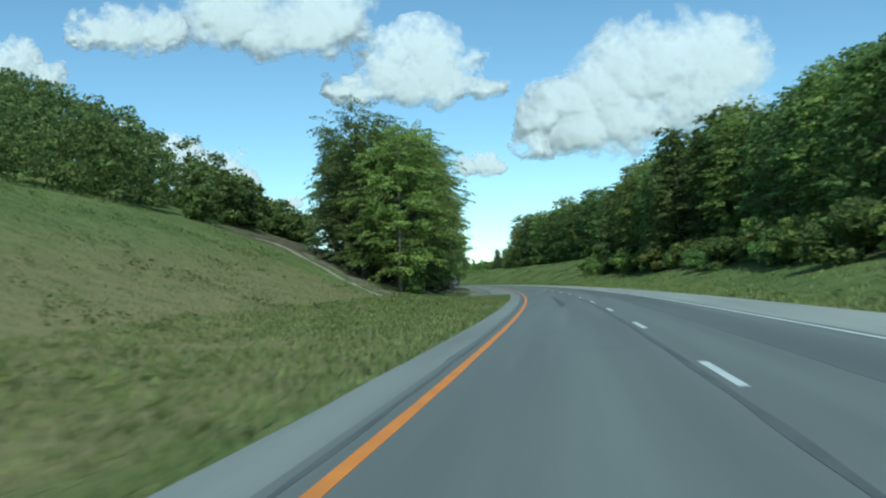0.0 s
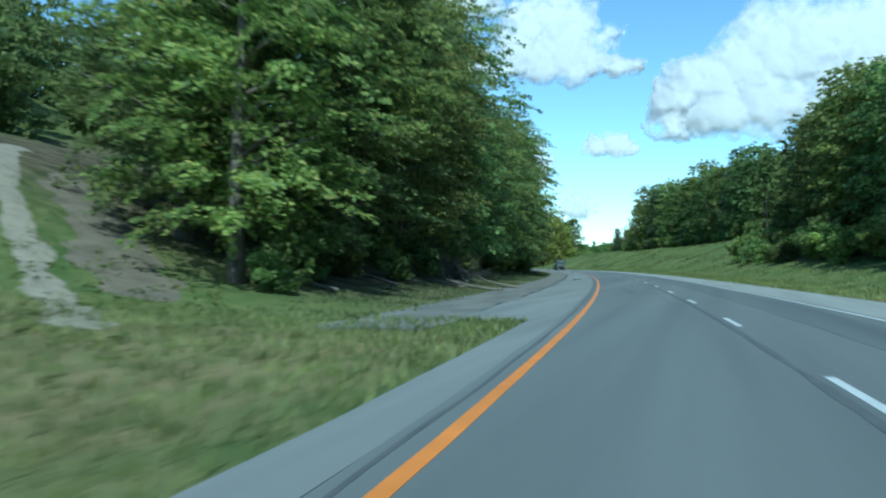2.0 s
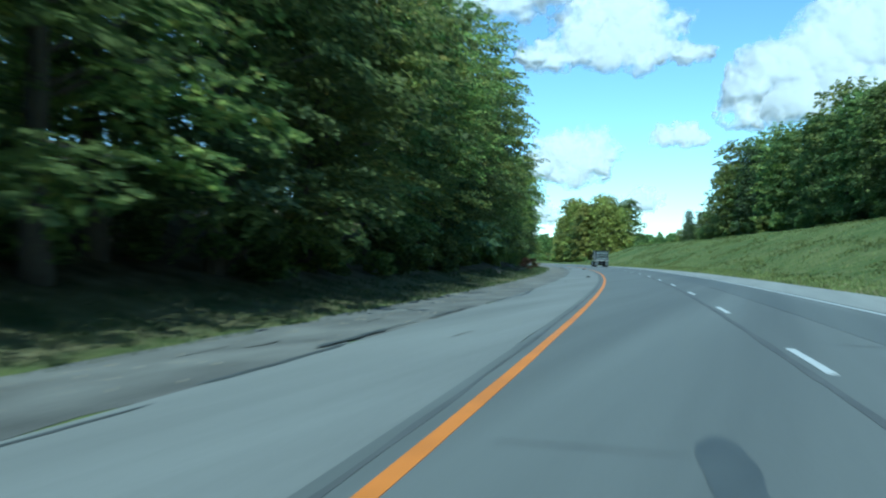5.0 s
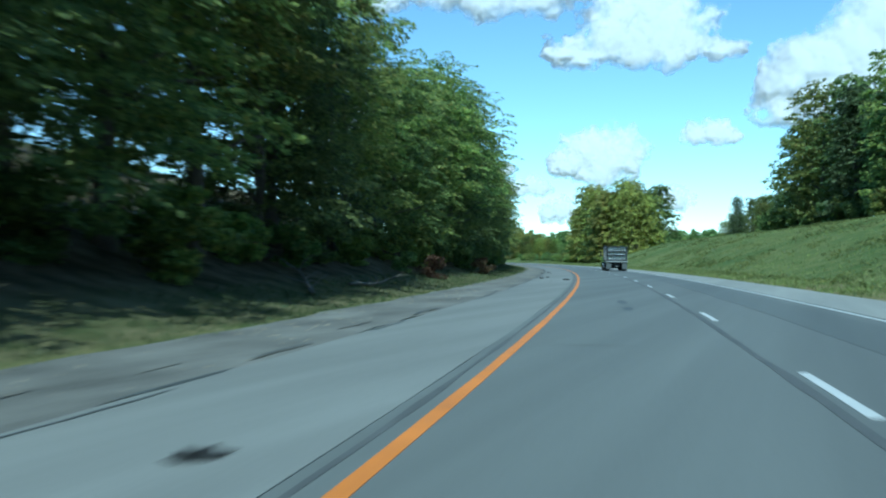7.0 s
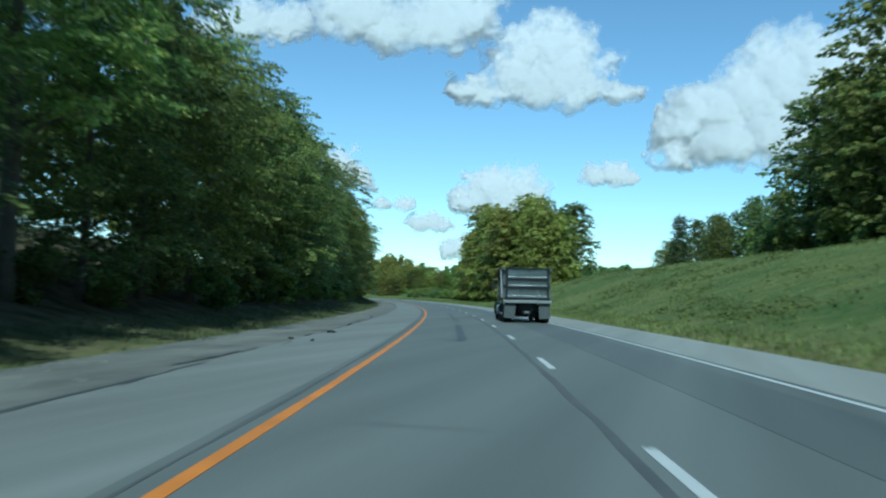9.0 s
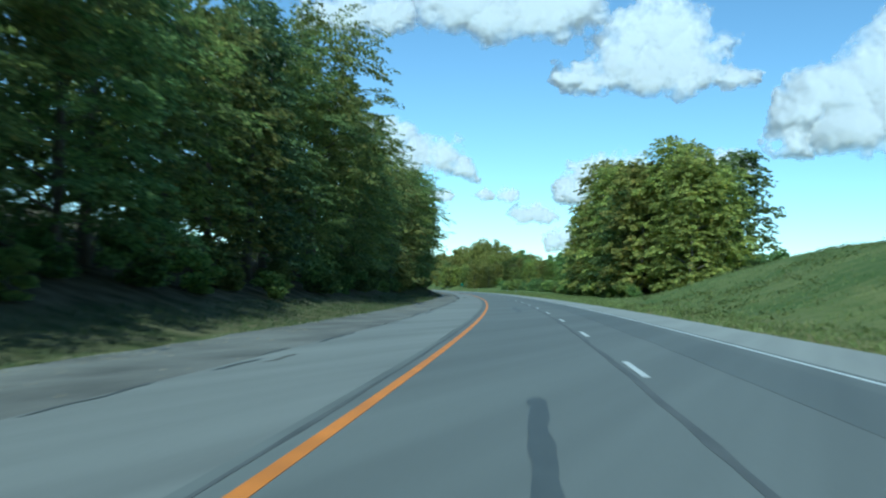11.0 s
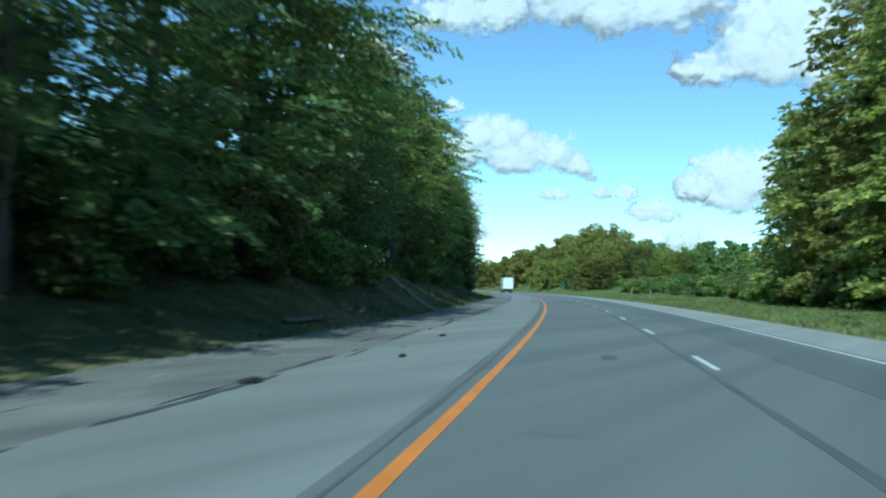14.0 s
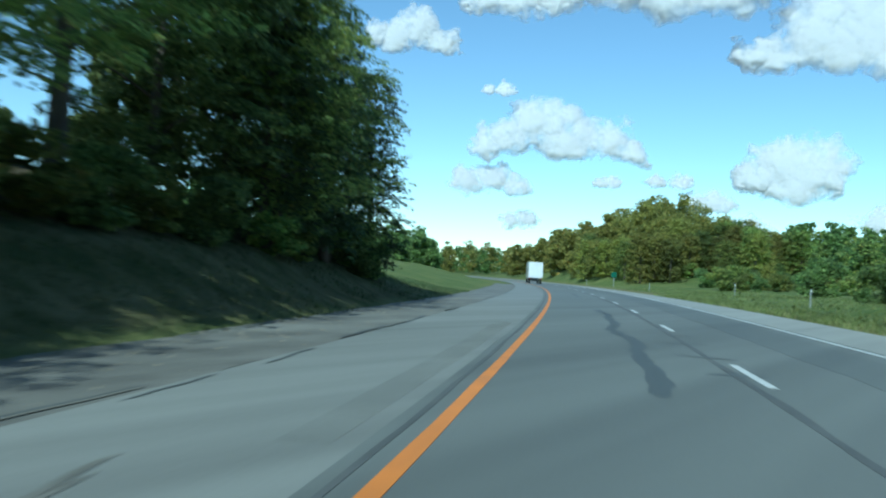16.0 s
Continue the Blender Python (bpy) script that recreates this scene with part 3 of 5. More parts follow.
def truck_wheel(x, y, r, w, label=""):
    tyre = part("wheel", ring_solid(bmesh.new(), [(r * 0.56, -w / 2), (r * 0.86, -w / 2), (r * 0.97, -w * 0.42), (r, -w * 0.25), (r, w * 0.25), (r * 0.97, w * 0.42), (r * 0.86, w / 2), (r * 0.56, w / 2)], (x, y, r)), RUBBER, truck, label, True)
    d = -1 if x < 0 else 1
    part("rim", ring_solid(bmesh.new(), [(0.01, d * w * 0.3), (r * 0.2, d * w * 0.32), (r * 0.24, d * w * 0.05), (r * 0.45, d * w * 0.1), (r * 0.53, d * w * 0.42), (r * 0.57, d * w * 0.46), (r * 0.58, -d * w * 0.3)], (x, y, r)), ALLOY, tyre, "polished alloy rim", True)
    part("hub", ring_solid(bmesh.new(), [(0.01, d * w * 0.55), (r * 0.12, d * w * 0.53), (r * 0.15, d * w * 0.3)], (x, y, r), "X", 12), CHROME, tyre)


for y in (1.05, 2.3, 3.55):
    for x in (-1.08, 1.08):
        truck_wheel(x, y, 0.52, 0.52)
for x in (-1.08, 1.08):
    truck_wheel(x, 8.2, 0.52, 0.32)
for x in (-0.42, 0.42):
    part("frame_rail", boxed(x - 0.06, x + 0.06, 0.2, 9.0, 0.72, 1.0), BODY_BLACK, truck)
for y in (1.05, 2.3, 3.55, 8.2):
    part("axle", tube(bmesh.new(), [(-1.0, y, 0.52), (1.0, y, 0.52)], 0.09), BODY_BLACK, truck)
part("differential", ring_solid(bmesh.new(), [(0.02, -0.3), (0.2, -0.2), (0.24, 0.0), (0.2, 0.2), (0.02, 0.3)], (0, 1.0, 0.55), "Y", 16), BODY_BLACK, truck, "", True)
# added black block that stands in for the shade under the truck
part("underbody_shade_block", boxed(-0.82, 0.82, 1.3, 1.5, 0.34, 0.74, 0.03), BODY_BLACK, truck)
# the body
bed = part("bed_floor", boxed(-1.24, 1.24, 0.1, 5.2, 1.28, 1.42), BODY_BLACK, truck)
part("bed_front", boxed(-1.24, 1.24, 5.1, 5.2, 1.42, 3.35), BODY_BLACK, truck)
part("cab_guard", boxed(-1.2, 1.2, 5.2, 6.0, 3.2, 3.3, 0.02), BODY_BLACK, truck, "overhanging cab guard")
for sx in (-1, 1):
    wall = part("bed_side", boxed(sx * 1.18, sx * 1.22, 0.15, 5.15, 1.42, 3.1), BODY_GREEN, truck, "dark ribbed bed side")
    part("top_rail", boxed(sx * 1.17, sx * 1.37, 0.05, 5.2, 3.06, 3.2, 0.02), ALU, wall, "grey top rail")
    part("mid_rail", boxed(sx * 1.21, sx * 1.33, 0.15, 5.1, 2.2, 2.3, 0.01), ALU, wall)
    part("low_rail", boxed(sx * 1.17, sx * 1.37, 0.05, 5.2, 1.38, 1.5, 0.02), ALU, wall)
    for k in range(8):
        part("stake", boxed(sx * 1.21, sx * 1.35, 0.35 + 0.66 * k, 0.45 + 0.66 * k, 1.48, 3.08, 0.01), ALU, wall)
    part("brace", bar(bmesh.new(), (sx * 1.38, 0.9, 1.45), (sx * 1.38, 1.75, 3.1), 0.045, 0.04), ALU, wall)
    post = part("corner_post", boxed(sx * 1.10, sx * 1.23, -0.06, 0.16, 1.30, 3.20, 0.02), BODY_BLACK, truck, "dusty black corner post")
    part("tail_lamp", boxed(sx * 1.10, sx * 1.19, -0.075, -0.055, 1.55, 1.67, 0.008), BODY_GREEN, post)
    part("mud_flap", slab(bmesh.new(), [(sx * 0.62, -1.33), (sx * 1.27, -1.33), (sx * 1.31, -0.29), (sx * 0.70, -0.25)][::sx], -0.008, 0.008), FLAP, truck, "grey dusty mud flap").matrix_basis = Matrix.Translation((0, -0.02, 0)) @ Matrix.Rotation(radians(-86), 4, "X")
gate = part("tailgate", boxed(-1.11, 1.11, 0.03, 0.07, 1.42, 3.12), POLISHED, truck, "polished aluminium tailgate")
part("gate_top", boxed(-1.22, 1.22, -0.09, 0.13, 3.11, 3.21, 0.015), BODY_BLACK, gate, "black top bar")


def gate_rib(z, h, depth, material):
    bm = bmesh.new()
    prof = [(0.03, z + h / 2 + 0.05), (-depth, z + h / 2), (-depth, z - h / 2), (0.03, z - h / 2 - 0.09)]
    a, b = [bm.verts.new((-1.10, y, zz)) for y, zz in prof], [bm.verts.new((1.10, y, zz)) for y, zz in prof]
    for i in range(3):
        bm.faces.new((a[i], a[i + 1], b[i + 1], b[i]))
    bm.faces.new(a[::-1])
    bm.faces.new(b)
    bmesh.ops.recalc_face_normals(bm, faces=bm.faces)
    return part("gate_rib", bm, material, gate, "")


gate_rib(2.62, 0.05, 0.15, ALU)
gate_rib(2.14, 0.05, 0.15, ALU)
gate_rib(1.52, 0.08, 0.12, ALU)
# black bars added to paint the shaded underside of the upper ribs
for z in (2.52, 2.03):
    part("rib_shadow_bar", boxed(-1.09, 1.09, -0.10, 0.03, z - 0.08, z + 0.02, 0.006), BODY_BLACK, gate, "black bar painting the shade under the rib")
part("gate_sill", boxed(-1.3, 1.3, -0.06, 0.1, 1.36, 1.47, 0.01), BODY_BLACK, gate, "black sill")
for x in (-0.55, 0.6):
    part("gate_upright", boxed(x - 0.025, x + 0.025, -0.04, 0.03, 1.56, 1.98, 0.006), ALU, gate)
apron = boxed(-1.36, 1.36, -0.32, 0.02, 1.24, 1.34, 0.015)
bmesh.ops.rotate(apron, verts=apron.verts, cent=(0, 0.0, 1.3), matrix=Matrix.Rotation(radians(16), 3, "X"))
part("spreader_apron", apron, ALU_PALE, truck, "pale aluminium spreader apron")
part("hitch_plate", slab(bmesh.new(), [(-0.45, 1.15), (0.45, 1.15), (0.22, 0.55), (-0.22, 0.55)], -0.02, 0.02), BODY_BLACK, truck).matrix_basis = Matrix.Translation((0, 0.18, 0)) @ Matrix.Rotation(radians(90), 4, "X")
for x in (-0.14, 0.14):
    part("tow_hook", tube(bmesh.new(), [(x + 0.06 * math.cos(a), 0.10, 0.56 + 0.06 * math.sin(a)) for a in (math.pi * 2 * k / 10 for k in range(11))], 0.016, 6), BODY_GREEN, truck)
part("number_plate", boxed(-0.13, 0.13, 0.085, 0.1, 0.58, 0.68), PLATE, truck, "dull blank plate")
# added black panel closing the dark gap between the mud flaps
part("underbody_dark_panel", boxed(-0.62, 0.62, 0.55, 0.62, 0.62, 1.28), BODY_BLACK, truck)
# the cab
cab = part("cab", boxed(-1.05, 1.05, 5.7, 7.1, 1.2, 2.75, 0.12), BODY_BLACK, truck, "black day cab")
part("cab_roof", boxed(-0.98, 0.98, 5.75, 6.95, 2.7, 2.98, 0.12), TRUCK_WHITE, cab)
hood = part("hood", boxed(-0.62, 0.62, 7.05, 9.0, 1.15, 1.98, 0.14), TRUCK_WHITE, truck, "pale truck bonnet")
part("grille", boxed(-0.45, 0.45, 8.98, 9.05, 0.85, 1.85, 0.03), CHROME, hood)
part("bumper", boxed(-1.2, 1.2, 9.05, 9.25, 0.45, 0.85, 0.05), CHROME, truck)
for sx in (-1, 1):
    bm = bmesh.new()
    fender_ring = [(sx * 0.86, 8.2 + 0.68 * math.cos(a), 0.52 + 0.68 * math.sin(a)) for a in (math.pi * (-0.08 + 1.16 * k / 12) for k in range(13))]
    a = [bm.verts.new(p) for p in fender_ring]
    b = [bm.verts.new((sx * 1.3, p[1], p[2])) for p in fender_ring]
    c = [bm.verts.new((sx * 1.3, 8.2 + (p[1] - 8.2) * 0.9, 0.52 + (p[2] - 0.52) * 0.9)) for p in fender_ring]
    for p, q in ((a, b), (b, c)):
        for i in range(12):
            bm.faces.new((p[i], p[i + 1], q[i + 1], q[i]))
    bmesh.ops.recalc_face_normals(bm, faces=bm.faces)
    part("fender", bm, BODY_BLACK, truck, "glossy black fender", True)
    part("fuel_tank", tube(bmesh.new(), [(sx * 1.0, 5.3, 0.72), (sx * 1.0, 7.1, 0.72)], 0.3, 20), ALLOY, truck, "polished fuel tank", True)
    part("step", boxed(sx * 0.85, sx * 1.28, 5.6, 7.1, 0.4, 0.46, 0.01), ALU_PALE, truck)
    part("exhaust_stack", tube(bmesh.new(), [(sx * 1.05, 5.5, 1.0), (sx * 1.05, 5.5, 3.4)], 0.075, 12), CHROME, truck, "chrome exhaust stack", True)
    arm = part("mirror_arm", tube(bmesh.new(), [(sx * 1.04, 6.95, 2.55), (sx * 1.5, 7.0, 2.6), (sx * 1.5, 7.0, 1.9), (sx * 1.04, 6.95, 1.85)], 0.018, 8), ALU, truck)
    part("mirror", boxed(sx * 1.42, sx * 1.6, 6.97, 7.06, 1.95, 2.52, 0.03), BODY_BLACK, arm, "black wing mirror")
    part("air_cleaner", tube(bmesh.new(), [(sx * 0.82, 7.25, 1.35), (sx * 0.82, 7.25, 2.0)], 0.17, 16), CHROME, truck, "", True)
part("cab_lamp", boxed(-1.02, -0.94, 5.5, 5.6, 3.2, 3.36, 0.02), ALU_PALE, truck)
part("rear_window", boxed(-0.5, 0.5, 5.69, 5.705, 2.1, 2.55, 0.01), FRIT, cab)

# a white box lorry far ahead
lorry = thing("box_lorry", Matrix.Translation(road_at(668, 1.7)) @ pose(0, 0, 0, 0, 0, heading(672)), "white box lorry far ahead in the inner lane", "truck")
part("cargo_box", boxed(-1.25, 1.25, 0.0, 7.0, 1.0, 3.8, 0.04), TRUCK_WHITE, lorry, "white cargo box")
for x in (-0.61, 0.61):
    part("rear_door", boxed(x - 0.59, x + 0.59, -0.04, 0.0, 1.12, 3.68, 0.015), TRUCK_WHITE, lorry, "white rear door")
lorry_cab = part("cab", boxed(-1.1, 1.1, 7.2, 9.0, 0.6, 2.7, 0.15), TRUCK_WHITE, lorry)
part("windscreen", boxed(-0.95, 0.95, 8.95, 9.03, 1.6, 2.4, 0.03), FRIT, lorry_cab)
part("bumper", boxed(-1.1, 1.1, -0.1, 0.0, 0.45, 0.62, 0.02), BODY_BLACK, lorry)
part("chassis", boxed(-0.5, 0.5, 0.0, 8.6, 0.6, 0.98), BODY_BLACK, lorry)
for x in (-1.0, 1.0):
    part("tail_lamp", boxed(x - 0.12, x + 0.12, -0.05, 0.0, 0.82, 0.94, 0.01), TAIL_RED, lorry, "red tail lamp")
    for y in (1.4, 7.9):
        part("wheel", ring_solid(bmesh.new(), [(0.02, -0.15), (0.45, -0.15), (0.48, 0), (0.45, 0.15), (0.02, 0.15)], (x, y, 0.48), "X", 20), RUBBER, lorry, "", True)


# ---- trees ----
def leaf_quads(rng, centres, size, droop=0.35):
    """Bent leaf sprays, two triangles and a fold each, at the centres."""
    n = len(centres)
    d = rng.normal(size=(n, 3))
    d[:, 2] = d[:, 2] * 0.45 - droop
    d /= np.linalg.norm(d, axis=1)[:, None]
    up = rng.normal(size=(n, 3)) * 0.75
    up[:, 2] += 0.8
    e = np.cross(d, up)
    e /= np.linalg.norm(e, axis=1)[:, None] + 1e-9
    s = size * rng.uniform(0.55, 1.45, (n, 1))
    w = s * rng.uniform(0.45, 0.8, (n, 1))
    v = np.stack([centres - d * s * 0.5, centres + e * w * 0.5, centres + d * s * 0.6, centres - e * w * 0.5], 1).reshape(-1, 3)
    f = np.arange(4 * n).reshape(-1, 4)
    return v, f


def crown_points(rng, n, height, radius, low, lobes, conic=0.0, fill=0.5):
    """Points in an uneven crown of many lobes, thick at their skins, with gaps between them."""
    out = []
    per = n // lobes
    for k in range(lobes):
        u = (k + rng.uniform(0.1, 0.9)) / lobes
        z = low + (height - low) * u
        if conic:
            rr = radius * (1 - u) ** 0.8 + 0.25
            reach = rr * rng.uniform(0.45, 0.75)
            size = np.array([rr * 0.55, rr * 0.55, height * 0.035 + 0.2])
        else:
            rr = radius * (math.sin(math.pi * min(0.97, 0.22 + 0.74 * u)) ** 0.7)
            reach = rr * rng.uniform(0.3, 0.85)
            q = radius * rng.uniform(0.28, 0.5)
            size = np.array([q, q, q * rng.uniform(0.38, 0.6)])
        a = rng.uniform(0, 2 * math.pi)
        p = rng.normal(size=(per, 3))
        p /= np.linalg.norm(p, axis=1)[:, None]
        p *= (rng.uniform(0, 1, (per, 1)) ** (1 / 3)) * (1 - fill) + fill
        p *= 1 + 0.3 * np.sin(p[:, :1] * 7 + k) * np.cos(p[:, 1:2] * 6)
        p = p * size + np.array([reach * math.cos(a), reach * math.sin(a), z])
        out.append(p)
    out = np.concatenate(out)
    return out[out[:, 2] > low * 0.6]


def trunk_mesh(rng, height, girth, low, radius, limbs, material):
    bm = bmesh.new()
    lean = rng.uniform(-0.4, 0.4, 2)
    pts = [(lean[0] * t * t + 0.08 * math.sin(5 * t), lean[1] * t * t, height * 0.92 * t - 0.3 * (t == 0)) for t in (0, 0.1, 0.25, 0.45, 0.65, 0.85, 1)]
    tube(bm, pts, [girth * k for k in (1.35, 1.0, 0.85, 0.66, 0.45, 0.22, 0.06)], 8)
    for k in range(limbs):
        t = 0.18 + 0.7 * (k + rng.uniform(0, 1)) / limbs
        z = height * 0.92 * t
        a, r = rng.uniform(0, 6.28), radius * rng.uniform(0.5, 0.85) * (1.1 - 0.6 * t)
        b = Vector((lean[0] * t * t, lean[1] * t * t, z))
        g = girth * (0.38 - 0.25 * t)
        tube(bm, [b, b + Vector((r * 0.5 * math.cos(a), r * 0.5 * math.sin(a), r * 0.28)), b + Vector((r * math.cos(a + 0.2), r * math.sin(a + 0.2), r * 0.42))], [g, g * 0.6, g * 0.15], 6)
    return finish(bm, "trunk", material, True)


def plant(kind, s, u, scale, turn, label, group, name="tree", sink=0.2, stretch=1.0):
    trunk, crown, _ = kind
    t = new(name)
    t.empty_display_size = 0.1
    t.matrix_basis = Matrix.Translation(site(s, u, sink)) @ pose(0, 0, 0, 0, 0, turn) @ Matrix.Diagonal((scale, scale, scale * stretch, 1))
    for nm, me in (("trunk", trunk), ("crown", crown)):
        if me is not None:
            new(nm, me).parent = t
    return tagged(t, label, "tree" if name == "tree" else "bush", group)


def spray_crown(rng, height, radius, low, lobes, per, leaves, size, reach=1.0, conic=False):
    """A crown of boughs: each lobe bears flat drooping sprays, and each spray its leaves."""
    vs = []
    for k in range(lobes):
        u = (k + rng.uniform(0.05, 0.95)) / lobes
        z = low + (height - low) * u
        rr = radius * ((1.02 - u) ** 0.85 if conic else math.sin(math.pi * min(0.97, 0.24 + 0.72 * u)) ** 0.6)
        a = 2.4 * k + rng.uniform(-0.6, 0.6)
        out = rr * rng.uniform(0.35, 0.78)
        q = radius * rng.uniform(0.26, 0.44) * (0.7 if conic else 1.0)
        centre = np.array([out * math.cos(a), out * math.sin(a), z])
        for _ in range(per):
            d = rng.normal(size=3)
            d[2] = abs(d[2]) * 0.8 - 0.25
            d /= np.linalg.norm(d)
            root = centre + d * np.array([q, q, q * 0.5]) * rng.uniform(0.45, 1.0)
            go = d * 0.8 + np.array([math.cos(a), math.sin(a), 0]) * 0.55
            go[2] = go[2] * 0.75 - rng.uniform(0.0, 0.42)
            go /= np.linalg.norm(go)
            side = np.cross(go, (0, 0, 1))
            side /= np.linalg.norm(side) + 1e-9
            top = np.cross(side, go)
            ln = reach * rng.uniform(0.7, 1.35)
            t = rng.uniform(0, 1, (leaves, 1))
            w = rng.uniform(-0.5, 0.5, (leaves, 1)) * ln * 0.85 * np.sin(np.pi * (0.12 + 0.83 * t)) ** 0.7
            c = root + go * (t * ln) + side * w + top * (rng.normal(0, 0.05, (leaves, 1)) - 0.22 * ln * t * t - 0.35 * w * w / ln)
            along = go * 0.8 + side * np.sign(w) * 0.9 + rng.normal(0, 0.35, (leaves, 3))
            along[:, 2] -= 0.25
            along /= np.linalg.norm(along, axis=1)[:, None]
            nrm = 0.65 * top + 0.6 * d + rng.normal(0, 0.4, (leaves, 3))
            e = np.cross(along, nrm)
            e /= np.linalg.norm(e, axis=1)[:, None] + 1e-9
            s = size * rng.uniform(0.65, 1.35, (leaves, 1))
            wd = s * 0.27
            vs.append(np.stack([c - along * s * 0.5, c + e * wd, c + along * s * 0.55, c - e * wd], 1).reshape(-1, 3))
    v = np.concatenate(vs)
    return v, np.arange(len(v)).reshape(-1, 4)


def bough_tree(seed, height, radius, low, lobes, per, leaves, size, material, reach=1.0, conic=False, limbs=12):
    rng = np.random.default_rng(seed)
    v, f = spray_crown(rng, height, radius, low, lobes, per, leaves, size, reach, conic)
    return trunk_mesh(rng, height, 0.018 * height, low, radius, limbs, BARK), raw_mesh("crown", v.tolist(), f.tolist(), material), height


NEAR = [bough_tree(11, 14.0, 4.4, 1.4, 44, 11, 58, 0.20, LEAF_DARK, 1.35), bough_tree(12, 13.0, 4.0, 1.8, 40, 11, 58, 0.20, LEAF_LIGHT, 1.35),
        bough_tree(13, 15.0, 4.6, 5.0, 46, 11, 58, 0.20, LEAF_LIGHT, 1.35), bough_tree(14, 12.0, 3.8, 1.2, 38, 11, 58, 0.19, LEAF_DARK, 1.35)]
PINE_NEAR = bough_tree(15, 14.5, 3.6, 1.0, 44, 12, 34, 0.20, LEAF_PINE, 1.1, True, 18)
MIDDLE = [bough_tree(21, 14.0, 4.6, 1.0, 46, 26, 10, 0.36, LEAF_DARK, 0.6), bough_tree(22, 15.5, 4.8, 1.2, 48, 26, 10, 0.36, LEAF_LIGHT, 0.6),
          bough_tree(23, 13.0, 4.4, 1.0, 44, 26, 10, 0.36, LEAF_LIGHT, 0.6), bough_tree(24, 15.0, 4.2, 1.2, 46, 26, 10, 0.36, LEAF_DARK, 0.6)]
PINE_FAR = bough_tree(26, 15.0, 3.9, 1.0, 60, 14, 12, 0.34, LEAF_PINE, 0.9, True, 14)
SUNNY = [bough_tree(27, 15.0, 4.6, 0.6, 50, 26, 14, 0.34, LEAF_SUNNY, 0.7), bough_tree(28, 13.5, 4.2, 0.6, 46, 26, 14, 0.34, LEAF_SUNNY, 0.7)]
TURNING = bough_tree(25, 12.5, 4.4, 0.8, 40, 24, 14, 0.30, LEAF_AUTUMN, 0.7)


def bush_kind(seed, n, leaves):
    rng = np.random.default_rng(seed)
    v, f = leaf_quads(rng, crown_points(rng, n, 2.0, 1.5, 0.15, 9), 0.2)
    return None, raw_mesh("foliage", v.tolist(), f.tolist(), leaves), 2.0


BUSHES = [bush_kind(31, 2600, LEAF_DARK), bush_kind(32, 2600, LEAF_LIGHT)]
LEFT_WORDS = ("dense dark green broadleaf tree at the wood's edge beside the road", "light green broadleaf tree with drooping sprays beside the road")
rnd = random.Random(5)
# the first clump at the foot of the grass slope
for s, u, sc, kd in ((93, -12.4, 1.30, 1), (98, -17.0, 1.32, 0), (104, -11.6, 1.22, 2), (105, -18.5, 1.28, 3), (111, -15.5, 1.35, 0), (99, -13.2, 1.1, 0), (116, -21.5, 1.2, 3)):
    plant(NEAR[kd], s, u, sc, rnd.uniform(0, 360), LEFT_WORDS[0 if kd in (0, 3) else 1], "roadside wood")
plant(PINE_NEAR, 107, -21.5, 1.12, 40, "dark conifer with level branches at the wood's edge", "roadside wood")
# the wood's edge
s, k = 109.0, 0
while s < 543:
    u = -11.2 - rnd.uniform(0, 1.8) + 0.8 * math.sin(s * 0.045) + 1.5 * smooth01((s - 460) / 20)
    kind, label = NEAR[k % 4], LEFT_WORDS[k % 2]
    if k % 9 == 5:
        kind, label = PINE_NEAR, "dark conifer with level branches at the wood's edge"
    elif k % 11 == 3:
        kind, label = TURNING, "broadleaf tree turning yellow and orange beside the road"
    size = (1.0 + 0.24 * smooth01((330 - s) / 130) + 0.12 * math.sin(s * 0.11)) * (1 - 0.2 * smooth01((s - 515) / 20))
    plant(kind, s, u, size * rnd.uniform(0.92, 1.1), rnd.uniform(0, 360), label, "roadside wood")
    k += 1
    s += rnd.uniform(4.0, 5.8) if s < 430 else rnd.uniform(5.2, 7.4)
for s, u, sc in ((540, -9.8, 0.78), (546, -9.2, 0.74), (551.5, -8.6, 0.66), (549, -12.5, 0.76)):
    plant(PINE_NEAR, s, u, sc, rnd.uniform(0, 360), "dark conifer with level branches at the wood's end", "roadside wood")
for s, u, sc, kd in ((544, -12.5, 0.82, 1), (553, -13.5, 0.66, 0), (547, -16.5, 0.76, 2), (541, -9.6, 0.8, 1), (547.5, -9.4, 0.68, 1), (552, -10.2, 0.6, 3)):
    plant(NEAR[kd], s, u, sc, rnd.uniform(0, 360), LEFT_WORDS[0 if kd in (0, 3) else 1], "roadside wood")
s = 92.0
while s < 556:
    if not 489 < s < 500:
        near = 1.6 * smooth01((s - 465) / 15)
        plant(BUSHES[rnd.randrange(2)], s, -9.8 + near - rnd.uniform(0, 2.4), rnd.uniform(0.55, 1.2), rnd.uniform(0, 360), "low leafy bush under the wood's edge", "undergrowth", "bush", 0.1)
    s += rnd.uniform(2.6, 5.0) if s < 462 else rnd.uniform(1.5, 3.0)
for s, u, sc in ((474, -12.5, 1.6), (479, -13.5, 1.8), (485, -14.0, 1.7), (490, -15.0, 1.8)):
    plant(BUSHES[0], s, u, sc, rnd.uniform(0, 360), "leafy bush at the top of the cut bank", "undergrowth", "bush", 0.1)
